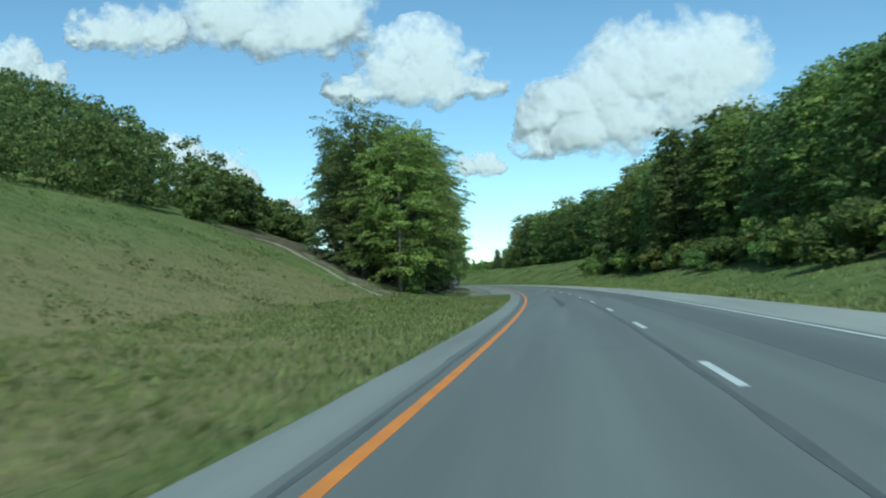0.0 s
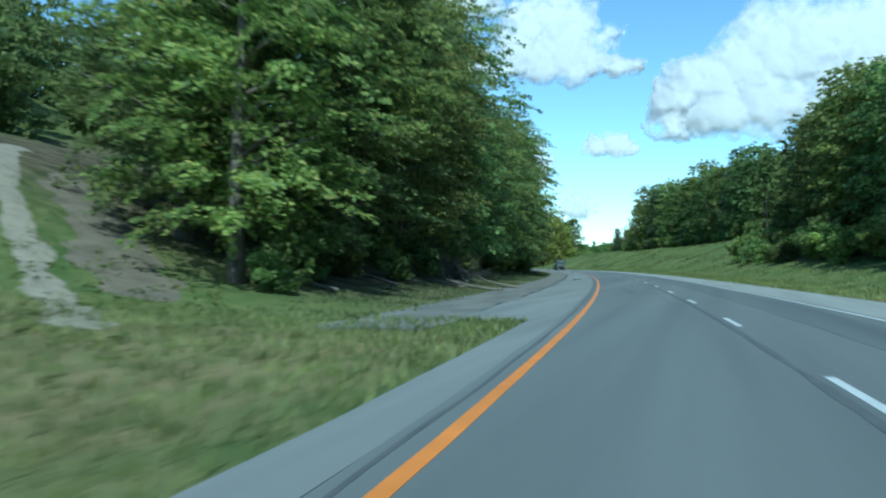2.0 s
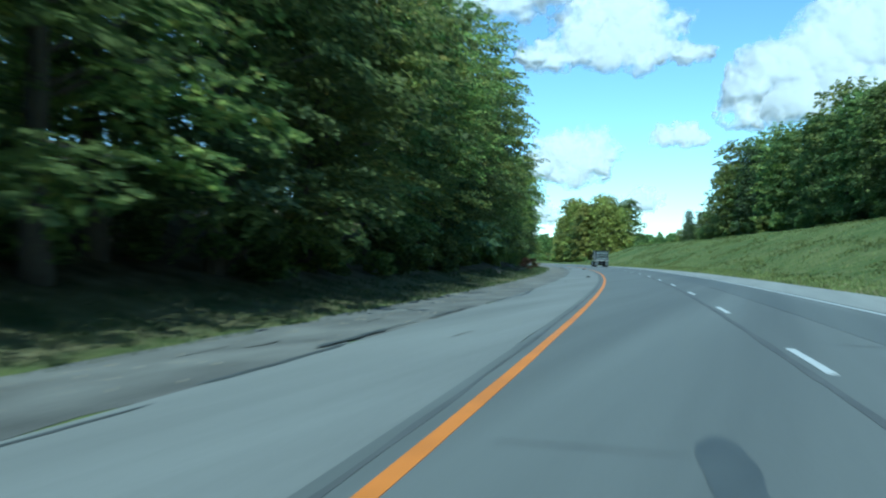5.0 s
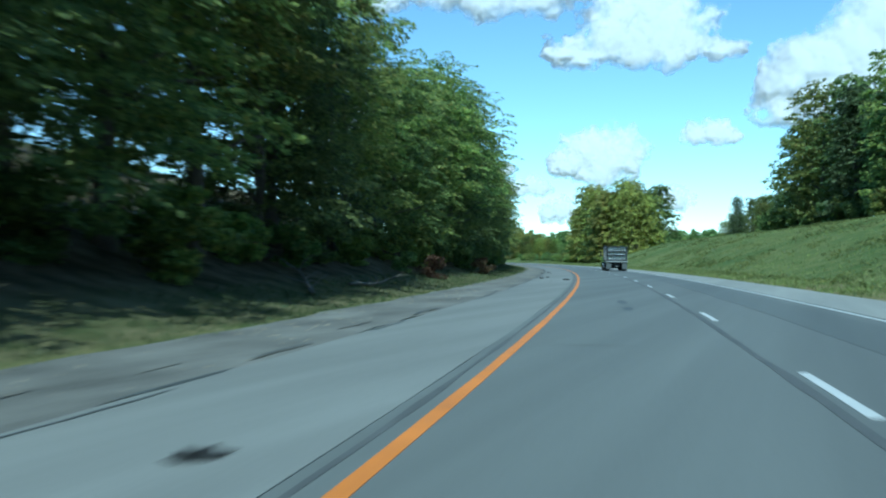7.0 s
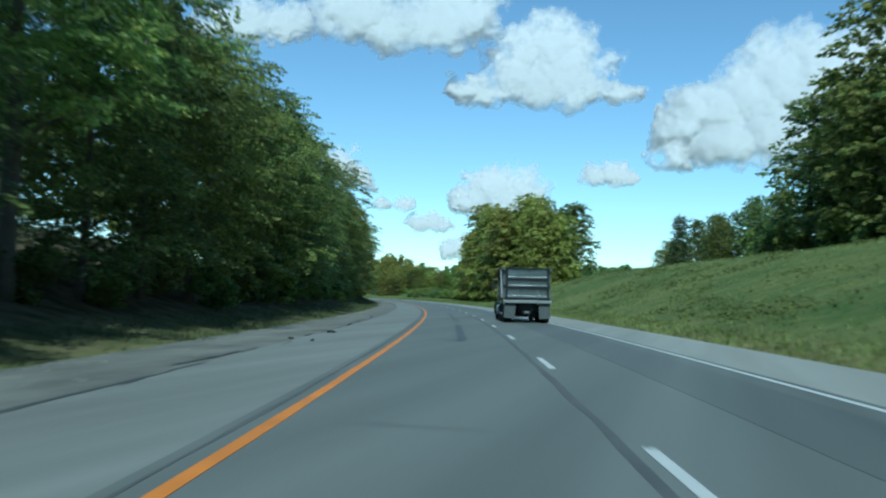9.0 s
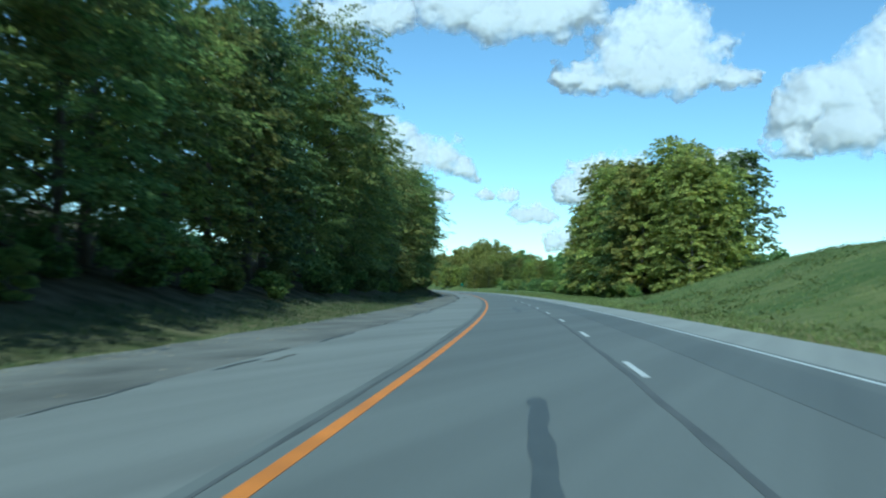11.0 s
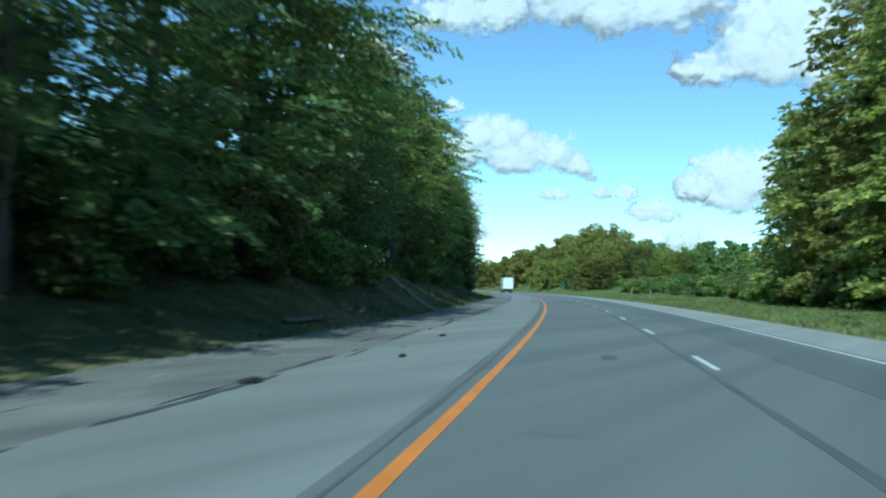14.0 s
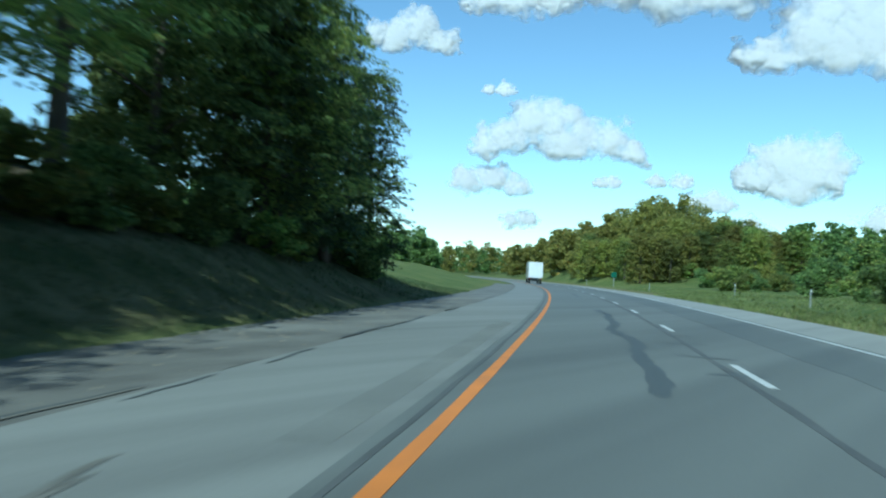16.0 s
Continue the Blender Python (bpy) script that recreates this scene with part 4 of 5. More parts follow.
# the wood across the road near the start
for u0, step in ((25.0, 5.2), (31.0, 6.0)):
    s = 46.0 + 0.3 * u0
    while s < 180:
        u = u0 + rnd.uniform(-1.4, 1.6) + 1.2 * math.sin(s * 0.09)
        plant(MIDDLE[rnd.choice((0, 0, 3, 3, 1, 2))], s, u, rnd.uniform(1.0, 1.24) * (0.8 + 0.2 * smooth01((s - 70) / 60)), rnd.uniform(0, 360), "tall dark broadleaf tree above the roadside grass", "wood across the road")
        s += rnd.uniform(0.8, 1.2) * step
s = 48.0
while s < 186:
    plant(BUSHES[rnd.randrange(2)], s, 20.0 + rnd.uniform(-1, 1.8), rnd.uniform(0.9, 1.9), rnd.uniform(0, 360), "leafy bush at the foot of the wood across the road", "undergrowth", "bush", 0.1)
    s += rnd.uniform(2.5, 4.5)
# the wood on the crest of the grass bank
for u0, step, s0, s1 in ((39, 6.0, 246, 380), (46, 6.5, 220, 390), (53, 7.5, 194, 400)):
    s = s0
    while s < s1:
        u = u0 + rnd.uniform(-2.2, 2.2)
        pine = rnd.random() < 0.12
        plant(PINE_FAR if pine else MIDDLE[rnd.choice((0, 0, 3, 3, 1, 2))], s, u, rnd.uniform(1.12, 1.42) * (1 - 0.35 * smooth01((s - 364) / 45)), rnd.uniform(0, 360), "dark conifer on the crest of the grassy bank" if pine else "broadleaf tree on the crest of the grassy bank", "wood on the bank")
        s += rnd.uniform(0.8, 1.2) * step
for k in range(32):
    plant(BUSHES[k % 2], 240 + 4.5 * k, 35.5 + rnd.uniform(-1, 2.0), rnd.uniform(1.0, 1.8), rnd.uniform(0, 360), "leafy bush along the crest of the bank", "undergrowth", "bush", 0.1)
for s, u, sc, kd in ((418, 52, 0.62, 0), (426, 55, 0.7, 3), (436, 57, 0.68, 0), (446, 50, 0.8, 4), (452, 56, 0.85, 3), (462, 60, 0.8, 1), (470, 66, 0.95, 0), (480, 72, 1.0, 3), (432, 64, 0.8, 0), (442, 68, 0.9, 4), (422, 58, 0.7, 1), (428, 50, 0.55, 2), (434, 52, 0.6, 3), (440, 55, 0.66, 1), (447, 60, 0.72, 0), (455, 50, 0.62, 2), (458, 54, 0.7, 3), (466, 56, 0.75, 1), (474, 60, 0.8, 0), (438, 62, 0.78, 2)):
    plant((MIDDLE + [PINE_FAR])[kd], s, u, sc, rnd.uniform(0, 360), "smaller tree where the grassy bank runs out", "wood on the bank")
# the clump beside the road where the bank ends
for s, u, sc, kd in ((476, 30, 1.15, 1), (480, 35, 1.25, 2), (484, 29.5, 1.35, 1), (489, 26, 1.38, 2), (490, 33, 1.4, 1), (496, 24.5, 1.1, 0), (499, 30, 1.4, 2), (506, 25.5, 1.3, 1), (508, 32, 1.4, 2), (514, 27, 1.4, 1), (518, 33, 1.35, 0), (522, 27, 1.46, 1), (529, 25, 1.15, 2), (530, 31, 1.1, 1), (536, 26.5, 1.2, 2), (538, 32, 1.0, 0), (543, 27, 0.85, 1), (548, 31, 0.75, 4), (486, 40, 1.3, 3), (498, 41, 1.3, 0), (511, 41, 1.3, 3), (524, 41, 1.2, 2)):
    kind = (MIDDLE[0], SUNNY[0], SUNNY[1], MIDDLE[3], TURNING)[kd]
    plant(kind, s, u, 1.15 * sc, rnd.uniform(0, 360), "sunlit broadleaf tree in the clump beside the road", "clump beside the road")
for k in range(24):
    plant(BUSHES[1 if k % 3 else 0], 478 + 3.1 * k, 22.0 + rnd.uniform(-0.6, 1.6), rnd.uniform(0.8, 1.5), rnd.uniform(0, 360), "leafy bush in front of the clump", "undergrowth", "bush", 0.1)
# scrub and young trees on the level ground past the clump
for k in range(120):
    s, u = 562 + 135 * rnd.random(), 20 + 46 * rnd.random() ** 1.3
    if u < 22 + 0.05 * (s - 560):
        continue
    if k % 6 == 5 and u > 32:
        plant(rnd.choice((SUNNY[1], MIDDLE[0], TURNING)), s, u, rnd.uniform(0.18, 0.32), rnd.uniform(0, 360), "young tree in the scrub past the clump", "scrub")
    else:
        plant(BUSHES[k % 2], s, u, rnd.uniform(0.6, 1.8), rnd.uniform(0, 360), "low bush in the rough grass past the clump", "scrub", "bush", 0.1)
plant(BUSHES[0], 586, 25.5, 0.55, 20, "small dark bush in the rough grass", "scrub", "bush", 0.08)
# the wooded knoll ahead
knoll = 0
while knoll < 64:
    a, r = rnd.uniform(3.2, 6.2), math.sqrt(rnd.uniform(0.25, 1))
    s, u = 712 + 42 * r * math.sin(a), 34 + 28 * r * math.cos(a)
    if u < 15.5:
        continue
    knoll += 1
    gold = rnd.random() < 0.92 - 0.5 * smooth01((u - 26) / 22)
    kind = rnd.choice((TURNING, SUNNY[0], SUNNY[1], SUNNY[1]) if gold else (MIDDLE[0], MIDDLE[1], MIDDLE[2]))
    plant(kind, s, u, rnd.uniform(0.58, 0.72), rnd.uniform(0, 360), "broadleaf tree turning yellow on the wooded knoll" if gold else "dark green broadleaf tree on the wooded knoll", "wood on the knoll", stretch=rnd.uniform(0.84, 1.0))


def far_wood(name, label, spots, leaves, size, per):
    rng = np.random.default_rng(len(spots))
    vs, fs, off = [], [], 0
    for s, u, h, r in spots:
        c = crown_points(rng, per, h, r, h * 0.1, 11) + np.array(site(s, u))
        v, f = leaf_quads(rng, c, size)
        vs.append(v)
        fs.append(f + off)
        off += len(v)
    return tagged(new(name, raw_mesh(name, np.concatenate(vs).tolist(), np.concatenate(fs).tolist(), leaves)), label, "woods", kind="stuff")


def band(n, s0, s1, u0, u1, h0, h1, r0, r1, fits=None):
    out = []
    while len(out) < n:
        s, u = rnd.uniform(s0, s1), rnd.uniform(u0, u1)
        if fits is None or fits(s, u):
            out.append((s, u, rnd.uniform(h0, h1), rnd.uniform(r0, r1)))
    return out


far_wood("deep_wood", "broadleaf crowns deep in the roadside wood", band(38, 124, 432, -23, -16.5, 14, 18, 3.6, 4.6) + band(3, 440, 525, -24, -17, 12, 15, 3.0, 3.8) + band(9, 450, 525, -36, -24, 12, 15, 3.2, 4.2) + band(9, 455, 505, -22, -15, 3.5, 6.0, 2.0, 3.0) + band(36, 455, 552, -24, -14, 3.0, 6.0, 1.8, 2.8), LEAF_DARK, 0.5, 1700)
far_wood("deep_wood", "light green crowns deep in the roadside wood", band(26, 136, 425, -34, -23, 15, 19, 4.0, 5.2), LEAF_LIGHT, 0.55, 1200)
far_wood("hill_wood", "dark woods on the hill above the grass slope", band(240, 95, 270, -140, -52, 11, 15, 4.2, 6.0, lambda s, u: (1.7 - spot(s, u)[0]) / spot(s, u)[1] > 0.40) + band(90, 95, 210, -100, -40, 5, 9, 2.8, 4.0, lambda s, u: 0.25 < (1.7 - spot(s, u)[0]) / spot(s, u)[1] < 0.44), LEAF_DARK, 0.6, 1100)
far_wood("far_bank_wood", "dark woods behind the trees across the road", band(60, 70, 185, 38, 62, 14, 18, 4.5, 6.0) + band(90, 195, 390, 58, 90, 15, 20, 4.2, 5.8), LEAF_DARK, 0.6, 900)
far_wood("knoll_wood", "green and yellowing crowns over the wooded knoll", band(110, 690, 756, 15.5, 62, 6.5, 9, 2.4, 3.4, lambda s, u: ((s - 714) / 42) ** 2 + ((u - 34) / 28) ** 2 < 1), LEAF_SUNNY, 0.45, 900)
far_wood("distant_woods", "distant yellowing woods beyond the bend", band(120, 725, 850, 15.5, 50, 9, 12, 3.0, 4.2) + band(110, 935, 1100, -160, 60, 12, 17, 3.4, 4.8), LEAF_SUNNY, 0.9, 700)
far_wood("distant_woods", "distant dark green woods beyond the bend", band(240, 730, 920, 50, 175, 12, 17, 2.8, 4.2) + band(110, 590, 720, 72, 150, 8, 12, 2.8, 4.2) + band(210, 680, 1000, -190, -48, 9, 13, 3.4, 4.8) + band(70, 800, 930, -50, -14, 9, 12, 3.4, 4.6) + band(190, 720, 1100, -190, 70, 11, 15, 3.4, 4.8, lambda s, u: s > 935 or (u < -16 and s > 790) or u < -55 or u > 70), LEAF_DARK, 1.0, 800)
far_wood("distant_woods", "distant light green woods beyond the bend", band(60, 730, 920, 50, 175, 12, 16, 2.8, 4.2) + band(50, 590, 720, 66, 150, 7, 11, 2.8, 4.0), LEAF_LIGHT, 0.75, 520)


# ---- grass and weeds ----
def tufts(name, label, areas, size, leaves, seed, bare=-0.12):
    """Blades over areas of (u from, u to, s from, s to, blades a square metre)."""
    rng = np.random.default_rng(seed)
    base = []
    for u0, u1, s0, s1, density in areas:
        m = int(density * (u1 - u0) * (s1 - s0))
        for u, s, r in zip(rng.uniform(u0, u1, m), rng.uniform(s0, s1, m), rng.random(m)):
            if noise.noise((u * 0.25, s * 0.25, seed)) + 0.3 * noise.noise((u * 1.1, s * 0.9, seed + 3)) + 0.45 * r > bare:
                base.append(site(s, u))
    base = np.array(base)
    n = len(base)
    h = size * rng.uniform(0.5, 1.5, (n, 1))
    a = rng.uniform(0, 2 * math.pi, (n, 1))
    side = np.concatenate([np.cos(a), np.sin(a), np.zeros((n, 1))], 1) * h * 0.16
    tip = np.concatenate([rng.normal(0, 0.35, (n, 2)), np.ones((n, 1))], 1) * h
    v = np.stack([base - side, base + side, base + tip], 1).reshape(-1, 3)
    return tagged(new(name, raw_mesh(name, v.tolist(), np.arange(3 * n).reshape(-1, 3).tolist(), leaves)), label, "grass", kind="stuff")


# tree shade along the wood's edge is in the colour of these blades
tufts("verge_grass", "short rough green verge grass beside the shoulder", ((-9.6, -5.4, 84, 470, 36), (-12.0, -5.4, 470, 575, 44)), 0.10, SHADED_VERGE_BLADES, 3, 0.0)
tufts("slope_grass", "dry yellow-green grass on the open slope", ((-13, -1.2, 4, 86, 48), (-40, -13, 8, 96, 16)), 0.13, BLADES, 4, -0.2)
tufts("bank_grass", "long yellow-green grass beside the outer shoulder", ((10.5, 13.5, 8, 600, 40), (13.5, 32, 185, 440, 7), (13.5, 26, 20, 185, 7), (13.5, 26, 440, 640, 10)), 0.16, BLADES, 5)
rng = np.random.default_rng(66)
gv, gf = [], []
for a, b in zip(-6.0 + 3.0 * rng.beta(1.3, 2.2, 6000), 86 + 470 * rng.uniform(0, 1, 6000)):
    if noise.noise((a * 0.8, b * 0.35, 2.0)) < -0.12:
        continue
    p = road_at(b, a, -0.022)
    r, o, turn = rng.uniform(0.01, 0.035), len(gv), rng.uniform(0, 6.28)
    gv += [(p[0] + r * math.cos(turn + 2.1 * i), p[1] + r * math.sin(turn + 2.1 * i), p[2] - 0.006) for i in range(3)] + [(p[0], p[1], p[2] + r * 0.8)]
    gf += [(o, o + 1, o + 3), (o + 1, o + 2, o + 3), (o + 2, o, o + 3)]
tagged(new("gravel", raw_mesh("gravel", gv, gf, DIRT)), "loose pale gravel strewn over the broken shoulder", "gravel", kind="stuff")
rng = np.random.default_rng(77)
wb = []
for k in range(17000):
    q = rng.random()
    s, u = (rng.uniform(186, 440), rng.uniform(12, 31)) if q < 0.62 else (rng.uniform(6, 90), rng.uniform(-40, -5)) if q < 0.84 else (rng.uniform(20, 640), rng.uniform(11.5, 22))
    if noise.noise((u * 0.22, s * 0.12, 5.0)) + 0.5 * noise.noise((u * 0.9, s * 0.6, 9.0)) > 0.15:
        wb.append(np.array(site(s, u)) + (0, 0, 0.12) + rng.normal(0, 1, (8, 3)) * (0.17, 0.17, 0.08))
wv, wf = leaf_quads(rng, np.concatenate(wb), 0.15)
tagged(new("weeds", raw_mesh("weeds", wv.tolist(), wf.tolist(), LEAF_WEED)), "patches of leafy weeds on the grass banks", "weeds", kind="stuff")


def fallen_branch(s, u, length, turn, seed, rise=0.25):
    """A branch lying over the ground from (s, u), its far end lifted by rise."""
    r = random.Random(seed)
    bm = bmesh.new()
    base = site(s, u)
    c, q = math.cos(radians(turn)), math.sin(radians(turn))

    def at(t, up, off=0.0):
        return site(s + q * length * t + c * off, u + c * length * t - q * off) - base + Vector((0, 0, up))
    pts = [at(t, 0.06 + rise * t * t + r.uniform(0, 0.06), r.uniform(-0.16, 0.16)) for t in (0, 0.2, 0.4, 0.6, 0.8, 1)]
    tube(bm, pts, [0.09, 0.08, 0.065, 0.05, 0.03, 0.012], 7)
    for k in (1, 2, 2, 3, 3, 4, 4, 5):
        p = pts[k]
        way = (pts[k] - pts[k - 1]).normalized()
        side = Vector((-way.y, way.x, 0)) * r.choice((-1, 1)) * r.uniform(0.4, 1.1)
        tip = p + (way + side + Vector((0, 0, r.uniform(-0.05, 0.5)))) * length * r.uniform(0.08, 0.26)
        tube(bm, [p, (p + tip) / 2 + Vector((0, 0, r.uniform(-0.05, 0.1))), tip], [0.03, 0.02, 0.006], 5)
    ob = part("fallen_branch", bm, DEADWOOD, None, "", True)
    ob.matrix_basis = Matrix.Translation(base)
    return tagged(ob, "bleached fallen branch on the ground at the wood's edge", "branch", "fallen branches")


for s, u, ln, tn, sd, up in ((117.5, -4.6, 7.5, 140, 1, 1.3), (112.5, -5.2, 3.0, 160, 2, 0.1), (114, -6.4, 4.0, 150, 3, 0.3), (112.5, -7.4, 4.0, 165, 4, 0.2), (119, -8.0, 5.0, 110, 5, 0.9), (122, -8.4, 4.5, 105, 8, 0.7), (116, -8.2, 4.5, 125, 9, 1.6),
                             (96, -9.6, 3.8, 175, 10, 0.3), (104, -9.2, 4.5, 160, 12, 0.3), (250, -8.2, 4.5, 115, 11, 0.4), (256, -8.6, 4.0, 80, 13, 0.3), (231, -8.4, 3.0, 100, 14, 0.3), (478, -6.6, 3.0, 100, 15, 0.2), (470, -6.8, 4.0, 80, 16, 0.2)):
    fallen_branch(s, u, ln, tn, sd, up)


def dead_brush(s, u, size, seed):
    """The bare twiggy crown of a fallen tree."""
    r = random.Random(seed)
    bm = bmesh.new()
    for k in range(46):
        a, e = r.uniform(2.0, 6.0), r.uniform(0.05, 0.9)
        d = Vector((math.cos(a) * math.cos(e), math.sin(a) * math.cos(e), math.sin(e)))
        ln = size * r.uniform(0.5, 1.0)
        mid = d * ln * 0.55 + Vector((0, 0, 0.10 * ln))
        tube(bm, [d * 0.05, mid, d * ln - Vector((0, 0, 0.12 * ln))], [0.03, 0.018, 0.005], 4)
        for i in range(3):
            f = d + Vector((r.uniform(-0.7, 0.7), r.uniform(-0.7, 0.7), r.uniform(-0.3, 0.5)))
            tube(bm, [mid, mid + f * ln * r.uniform(0.2, 0.45)], [0.012, 0.003], 4)
    ob = part("dead_brush", bm, DEADWOOD, None, "", True)
    ob.matrix_basis = Matrix.Translation(site(s, u, 0.02))
    return tagged(ob, "bare grey twigs of a fallen crown below the trees", "branch", "fallen branches")


for s, u, size, sd in ((121, -9.2, 3.0, 1), (118, -9.6, 2.6, 2), (125, -9.0, 2.4, 3)):
    dead_brush(s, u, size, sd)
RUSTY = bush_kind(33, 1400, LEAF_RUST)
for s, u in ((274, -8.4), (296, -8.0)):
    plant(RUSTY, s, u, 0.7, 7 * s, "withered rust-brown bush at the wood's edge", "undergrowth", "bush", 0.08)


def marker_post(s, u, tall, sign=False):
    post = part("marker_post", boxed(-0.04, 0.04, -0.03, 0.03, -0.1, tall, 0.008), ALU_PALE)
    post.matrix_basis = Matrix.Translation(site(s, u)) @ pose(0, 0, 0, 0, 0, heading(s))
    if sign:
        part("sign_panel", boxed(-0.45, 0.45, -0.055, -0.035, tall - 0.9, tall, 0.01), SIGN_GREEN, post, "small dark green sign panel")
    else:
        part("reflector", boxed(-0.035, 0.035, -0.036, -0.031, tall - 0.22, tall - 0.08, 0.004), TRUCK_WHITE, post, "white reflector")
    return tagged(post, "green sign on a thin steel post beside the shoulder" if sign else "thin pale marker post in the roadside grass", "sign" if sign else "post", "posts beside the road")


for s, u, tall, sign in ((628, 14.5, 1.1, False), (600, 18.5, 1.3, False), (566, 15.5, 1.2, False), (662, 14.5, 2.6, True), (692, 14.0, 1.1, False)):
    marker_post(s, u, tall, sign)


# ---- clouds ----
def cloud(label, base, lobes, seed, cells, dist, s):
    """A heaped cloud with a flat base, from lobes of (bearing, height over the horizon, size) in degrees as seen from the road at s."""
    k = dist * math.tan(radians(1.0))
    lobes = [(a, e + 0.14 * r, 1.16 * r) for a, e, r in lobes]
    u0, u1 = min(a - r for a, e, r in lobes) - 0.5, max(a + r for a, e, r in lobes) + 0.5
    w0, w1 = base - 0.6, max(e + r for a, e, r in lobes) + 0.5
    mid = (u0 + u1) / 2
    nu = cells
    step = (u1 - u0) / nu
    nw = max(8, int((w1 - w0) / step))
    us, ws = np.linspace(u0, u1, nu), np.linspace(w0, w1, nw)
    U, Wd = np.meshgrid(us, ws, indexing="ij")
    grain = sum(r for a, e, r in lobes) / len(lobes)
    heap = np.zeros_like(U)
    body = np.zeros_like(U)
    wisp = np.zeros_like(U)
    swell = np.zeros_like(U)
    drift_u, drift_w, calm_body = np.zeros_like(U), np.zeros_like(U), np.zeros_like(U)
    for i in range(nu):
        for j in range(nw):
            p = Vector((us[i] / grain, ws[j] / grain, seed * 3.7))
            big = noise.fractal(p * 1.1, 1.0, 2.0, 3)
            fine = 1 - 2.2 * abs(noise.noise(p * 2.3)) + 0.4 - 0.9 * abs(noise.noise(p * 5.0)) + 0.16 - 0.36 * abs(noise.noise(p * 11.0))
            drift_u[i, j] = 0.45 * grain * noise.fractal(p * 1.5 + Vector((0, 0, 11.0)), 0.9, 2.0, 4)
            drift_w[i, j] = 0.32 * grain * noise.fractal(p * 1.5 + Vector((0, 0, 23.0)), 0.9, 2.0, 4)
            wisp[i, j] = 0.17 * noise.fractal(p * 4.0, 0.7, 2.0, 5)
            heap[i, j] = 0.32 * big + 0.13 * (fine - 0.7)
            swell[i, j] = noise.fractal(p * 1.25, 1.15, 2.0, 5) + 0.03 * (fine - 0.7)
    for a, e, r in lobes:
        d = ((U + drift_u - a) ** 2 + ((Wd + drift_w - e) * 1.15) ** 2) / (r * r)
        body = np.maximum(body, np.clip(1.25 - d, -1, None)) + 0.22 * np.exp(-2.0 * d)
        d = ((U + 0.4 * drift_u - a) ** 2 + ((Wd + 0.4 * drift_w - e) * 1.15) ** 2) / (r * r)
        calm_body = np.maximum(calm_body, np.clip(1.25 - d, -1, None)) + 0.22 * np.exp(-2.0 * d)
    floor_fade = np.clip((Wd - base) / (0.6 * grain), -1.5, 1)
    calm = body * 0.74 - 0.13 - 0.55 * (1 - floor_fade)
    T = calm + heap
    full = (0.8 * calm_body + 0.2 * body) * 0.74 - 0.13 - 0.22 * (1 - floor_fade)
    deep = grain * k * (1.1 * np.sqrt(np.clip(full, 0, 1.1)) + 0.135 * swell * np.clip(T * 2.5, 0, 1) * np.clip((Wd - base) / (1.2 * grain), 0.1, 1))
    dens = np.clip((T + wisp + 0.05) / 0.85, 0, 1) * np.clip((calm + 0.08) / 0.14, 0, 1)
    verts, index, density = [], -np.ones((2, nu, nw), int), []
    keep = (T + wisp > -0.05) & (calm > -0.10)
    for f in (0, 1):
        for i in range(nu):
            for j in range(nw):
                if keep[i, j]:
                    index[f, i, j] = len(verts)
                    back = (ws[j] - base) * k * 0.55 + (-deep[i, j] if f == 0 else 0.5 * deep[i, j] + 1.0)
                    grow = 1 + back / dist
                    verts.append(((us[i] - mid) * k * grow, back, ws[j] * k * grow - base * k))
                    density.append(float(dens[i, j]) ** 0.9 if f == 0 else float(dens[i, j]) ** 2)
    faces = []
    for f in (0, 1):
        for i in range(nu - 1):
            for j in range(nw - 1):
                q = (index[f, i, j], index[f, i + 1, j], index[f, i + 1, j + 1], index[f, i, j + 1])
                if min(q) >= 0:
                    faces.append(tuple(int(v) for v in (q if f == 0 else q[::-1])))
    me = raw_mesh("cloud", verts, faces, CLOUD)
    me.attributes.new("vapour", "FLOAT", "POINT").data.foreach_set("value", density)
    me.polygons.foreach_set("use_smooth", [True] * len(me.polygons))
    ob = new("cloud", me)
    a = radians(mid)
    x, y = spot(s, 1.7)
    ob.matrix_basis = Matrix.Translation((x + dist * math.sin(a), y + dist * math.cos(a), 1.3 + base * k)) @ Matrix.Rotation(-a, 4, "Z")
    return tagged(ob, label, "cloud", "clouds")


BIG = "large heaped white cumulus cloud with a grey base"
SMALL = "small puffy white cloud in the blue sky"
cloud(BIG, 12.1, [(-14.8, 13.6, 1.1), (-13.4, 13.3, 1.5), (-11.6, 14.2, 2.1), (-11.3, 15.9, 2.1), (-9.2, 16.5, 2.3), (-8.1, 15.2, 2.6), (-9.4, 13.6, 2.2), (-6.6, 13.8, 1.6), (-4.7, 13.4, 1.2), (-7.7, 12.9, 1.5)], 1, 170, 4400.0, 324)
cloud(BIG, 15.6, [(-30.8, 17.0, 1.5), (-29.1, 17.0, 2.0), (-26.8, 17.2, 1.8)], 2, 170, 4400.0, 324)
cloud(BIG, 15.4, [(-22.4, 18.2, 2.9), (-19.8, 17.5, 2.6), (-17.2, 17.7, 2.9), (-14.6, 18.5, 2.6)], 3, 170, 4400.0, 324)
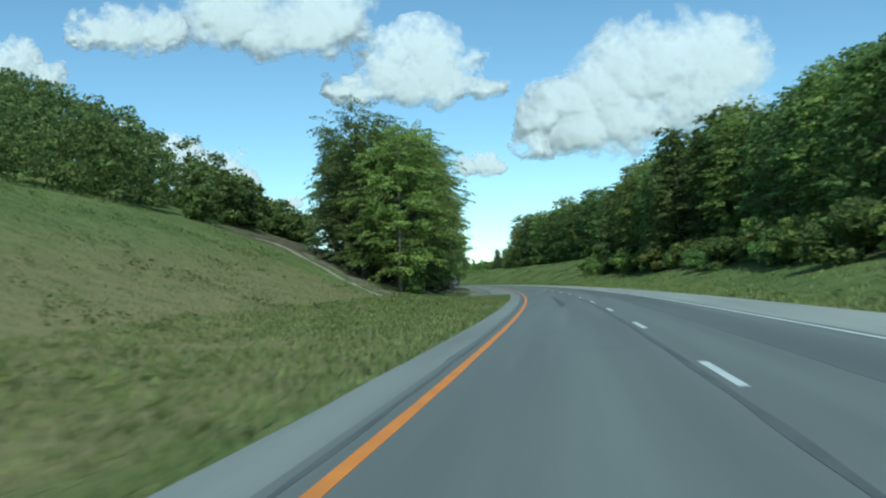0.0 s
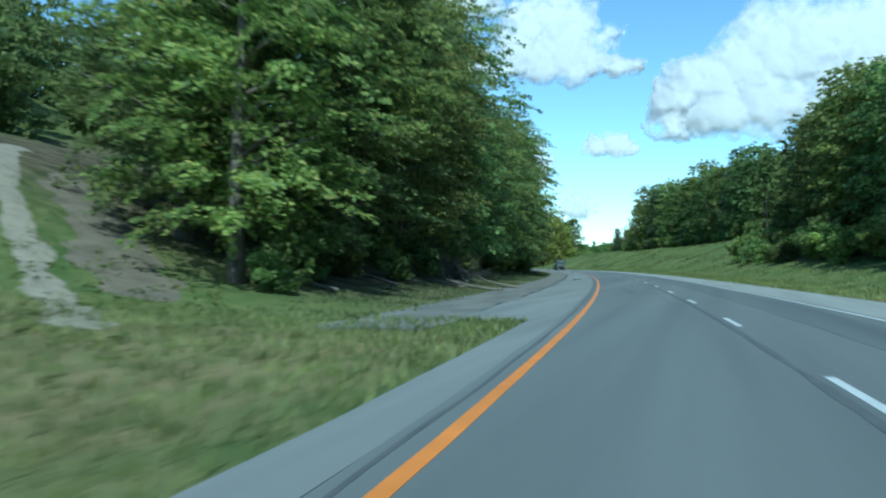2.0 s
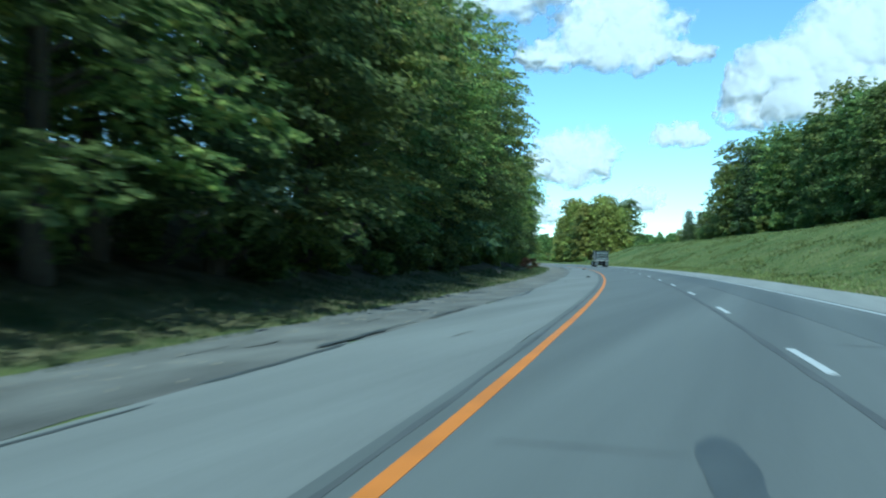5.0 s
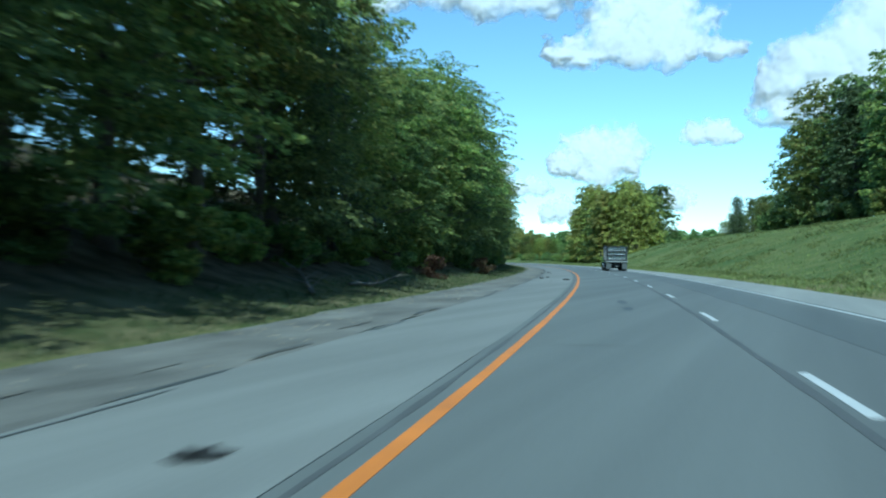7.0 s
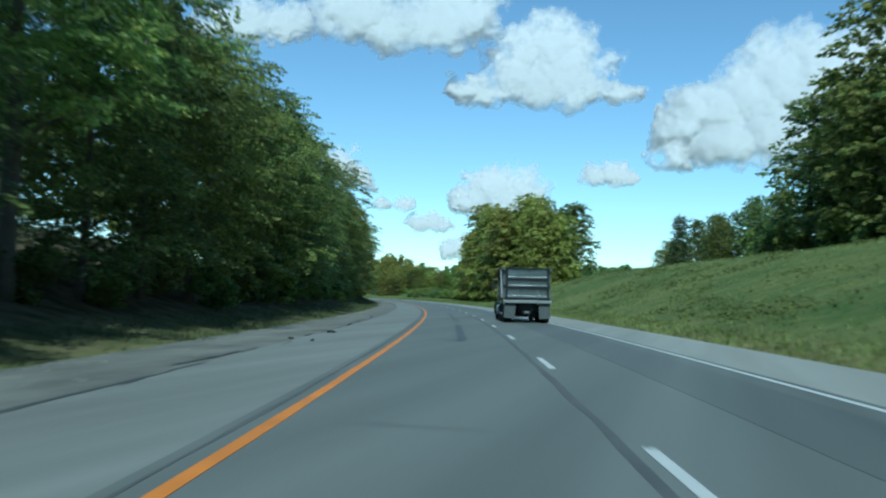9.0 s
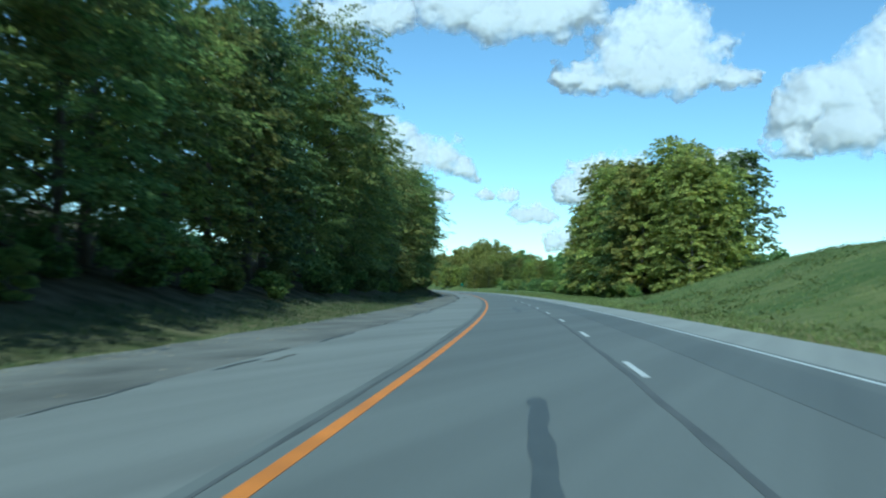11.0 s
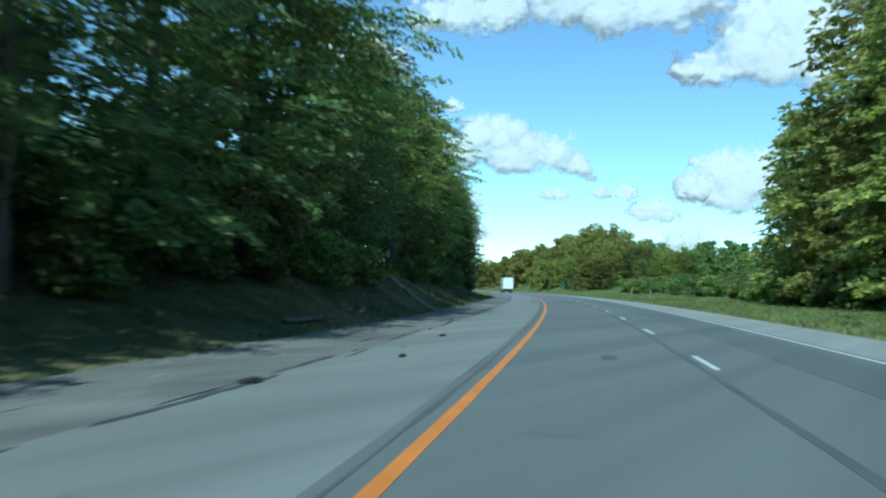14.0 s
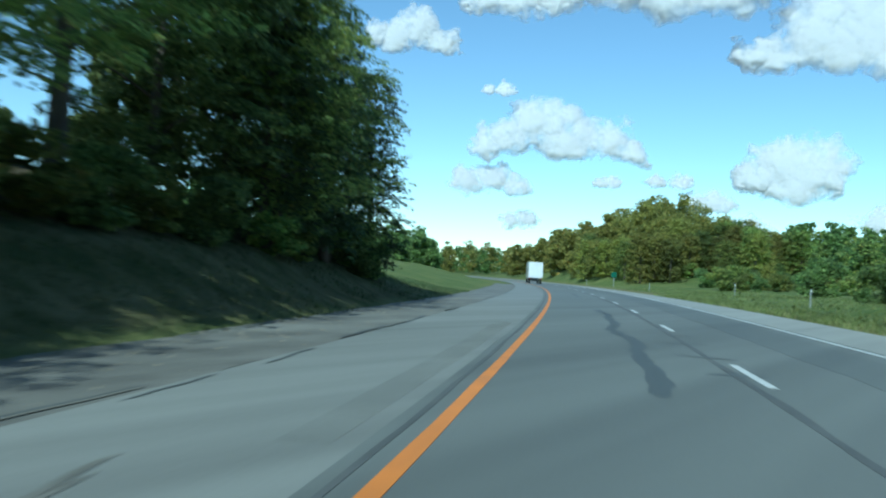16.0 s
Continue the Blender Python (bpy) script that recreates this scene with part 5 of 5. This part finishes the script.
cloud(BIG, 8.1, [(-1.6, 9.2, 1.2), (-1.0, 10.8, 1.6), (-0.1, 11.8, 1.8), (1.4, 11.8, 2.4), (3.1, 12.7, 2.6), (4.9, 13.6, 2.9), (2.0, 9.8, 2.6), (4.5, 10.1, 3.1), (7.1, 13.8, 3.7), (9.6, 12.8, 4.4)], 4, 170, 3900.0, 324)
cloud(BIG, 4.7, [(-14.1, 6.6, 1.2), (-12.5, 7.3, 1.8), (-10.8, 7.1, 2.1), (-12.0, 5.9, 1.6), (-9.7, 6.6, 1.2)], 5, 170, 3300.0, 511)
cloud(SMALL, 7.4, [(-6.3, 7.9, 0.9), (-5.0, 8.0, 1.1), (-3.9, 7.8, 0.7)], 6, 90, 3900.0, 324)
cloud(BIG, 7.0, [(-31.0, 8.1, 1.1), (-29.4, 8.9, 1.5), (-27.9, 9.7, 1.6), (-26.4, 9.9, 1.5), (-25.6, 8.5, 1.8), (-23.0, 8.7, 1.5), (-21.3, 7.8, 1.0)], 7, 170, 3300.0, 511)
cloud(SMALL, 4.5, [(-17.4, 4.8, 0.9), (-16.5, 5.0, 0.9), (-15.7, 4.8, 0.7)], 8, 90, 3300.0, 511)
cloud(SMALL, 5.8, [(-20.0, 6.2, 0.6), (-18.5, 6.2, 0.7)], 9, 90, 3300.0, 511)
cloud(SMALL, 5.7, [(-23.4, 6.0, 0.5), (-22.6, 6.0, 0.6)], 10, 90, 3300.0, 511)
cloud(SMALL, 2.0, [(-15.6, 3.0, 0.7), (-14.7, 3.2, 0.9), (-13.8, 2.9, 0.7)], 11, 90, 3300.0, 324)
cloud(BIG, 13.6, [(-38.4, 14.9, 1.0), (-37.1, 14.7, 1.4), (-35.7, 15.4, 1.4), (-34.0, 14.5, 1.1)], 12, 170, 4400.0, 511)
cloud(SMALL, 5.0, [(-32.0, 5.5, 1.2), (-30.4, 5.8, 1.2), (-28.7, 5.4, 0.9)], 13, 90, 3300.0, 511)
cloud(SMALL, 3.0, [(-29.0, 3.3, 0.7), (-28.1, 3.4, 0.8)], 14, 90, 3300.0, 511)
cloud(SMALL, 3.3, [(-7.5, 4.1, 0.9), (-6.6, 4.0, 1.1)], 15, 90, 3300.0, 511)
cloud(SMALL, 11.4, [(-30.9, 11.8, 0.4), (-29.8, 11.8, 0.6)], 16, 90, 3300.0, 511)
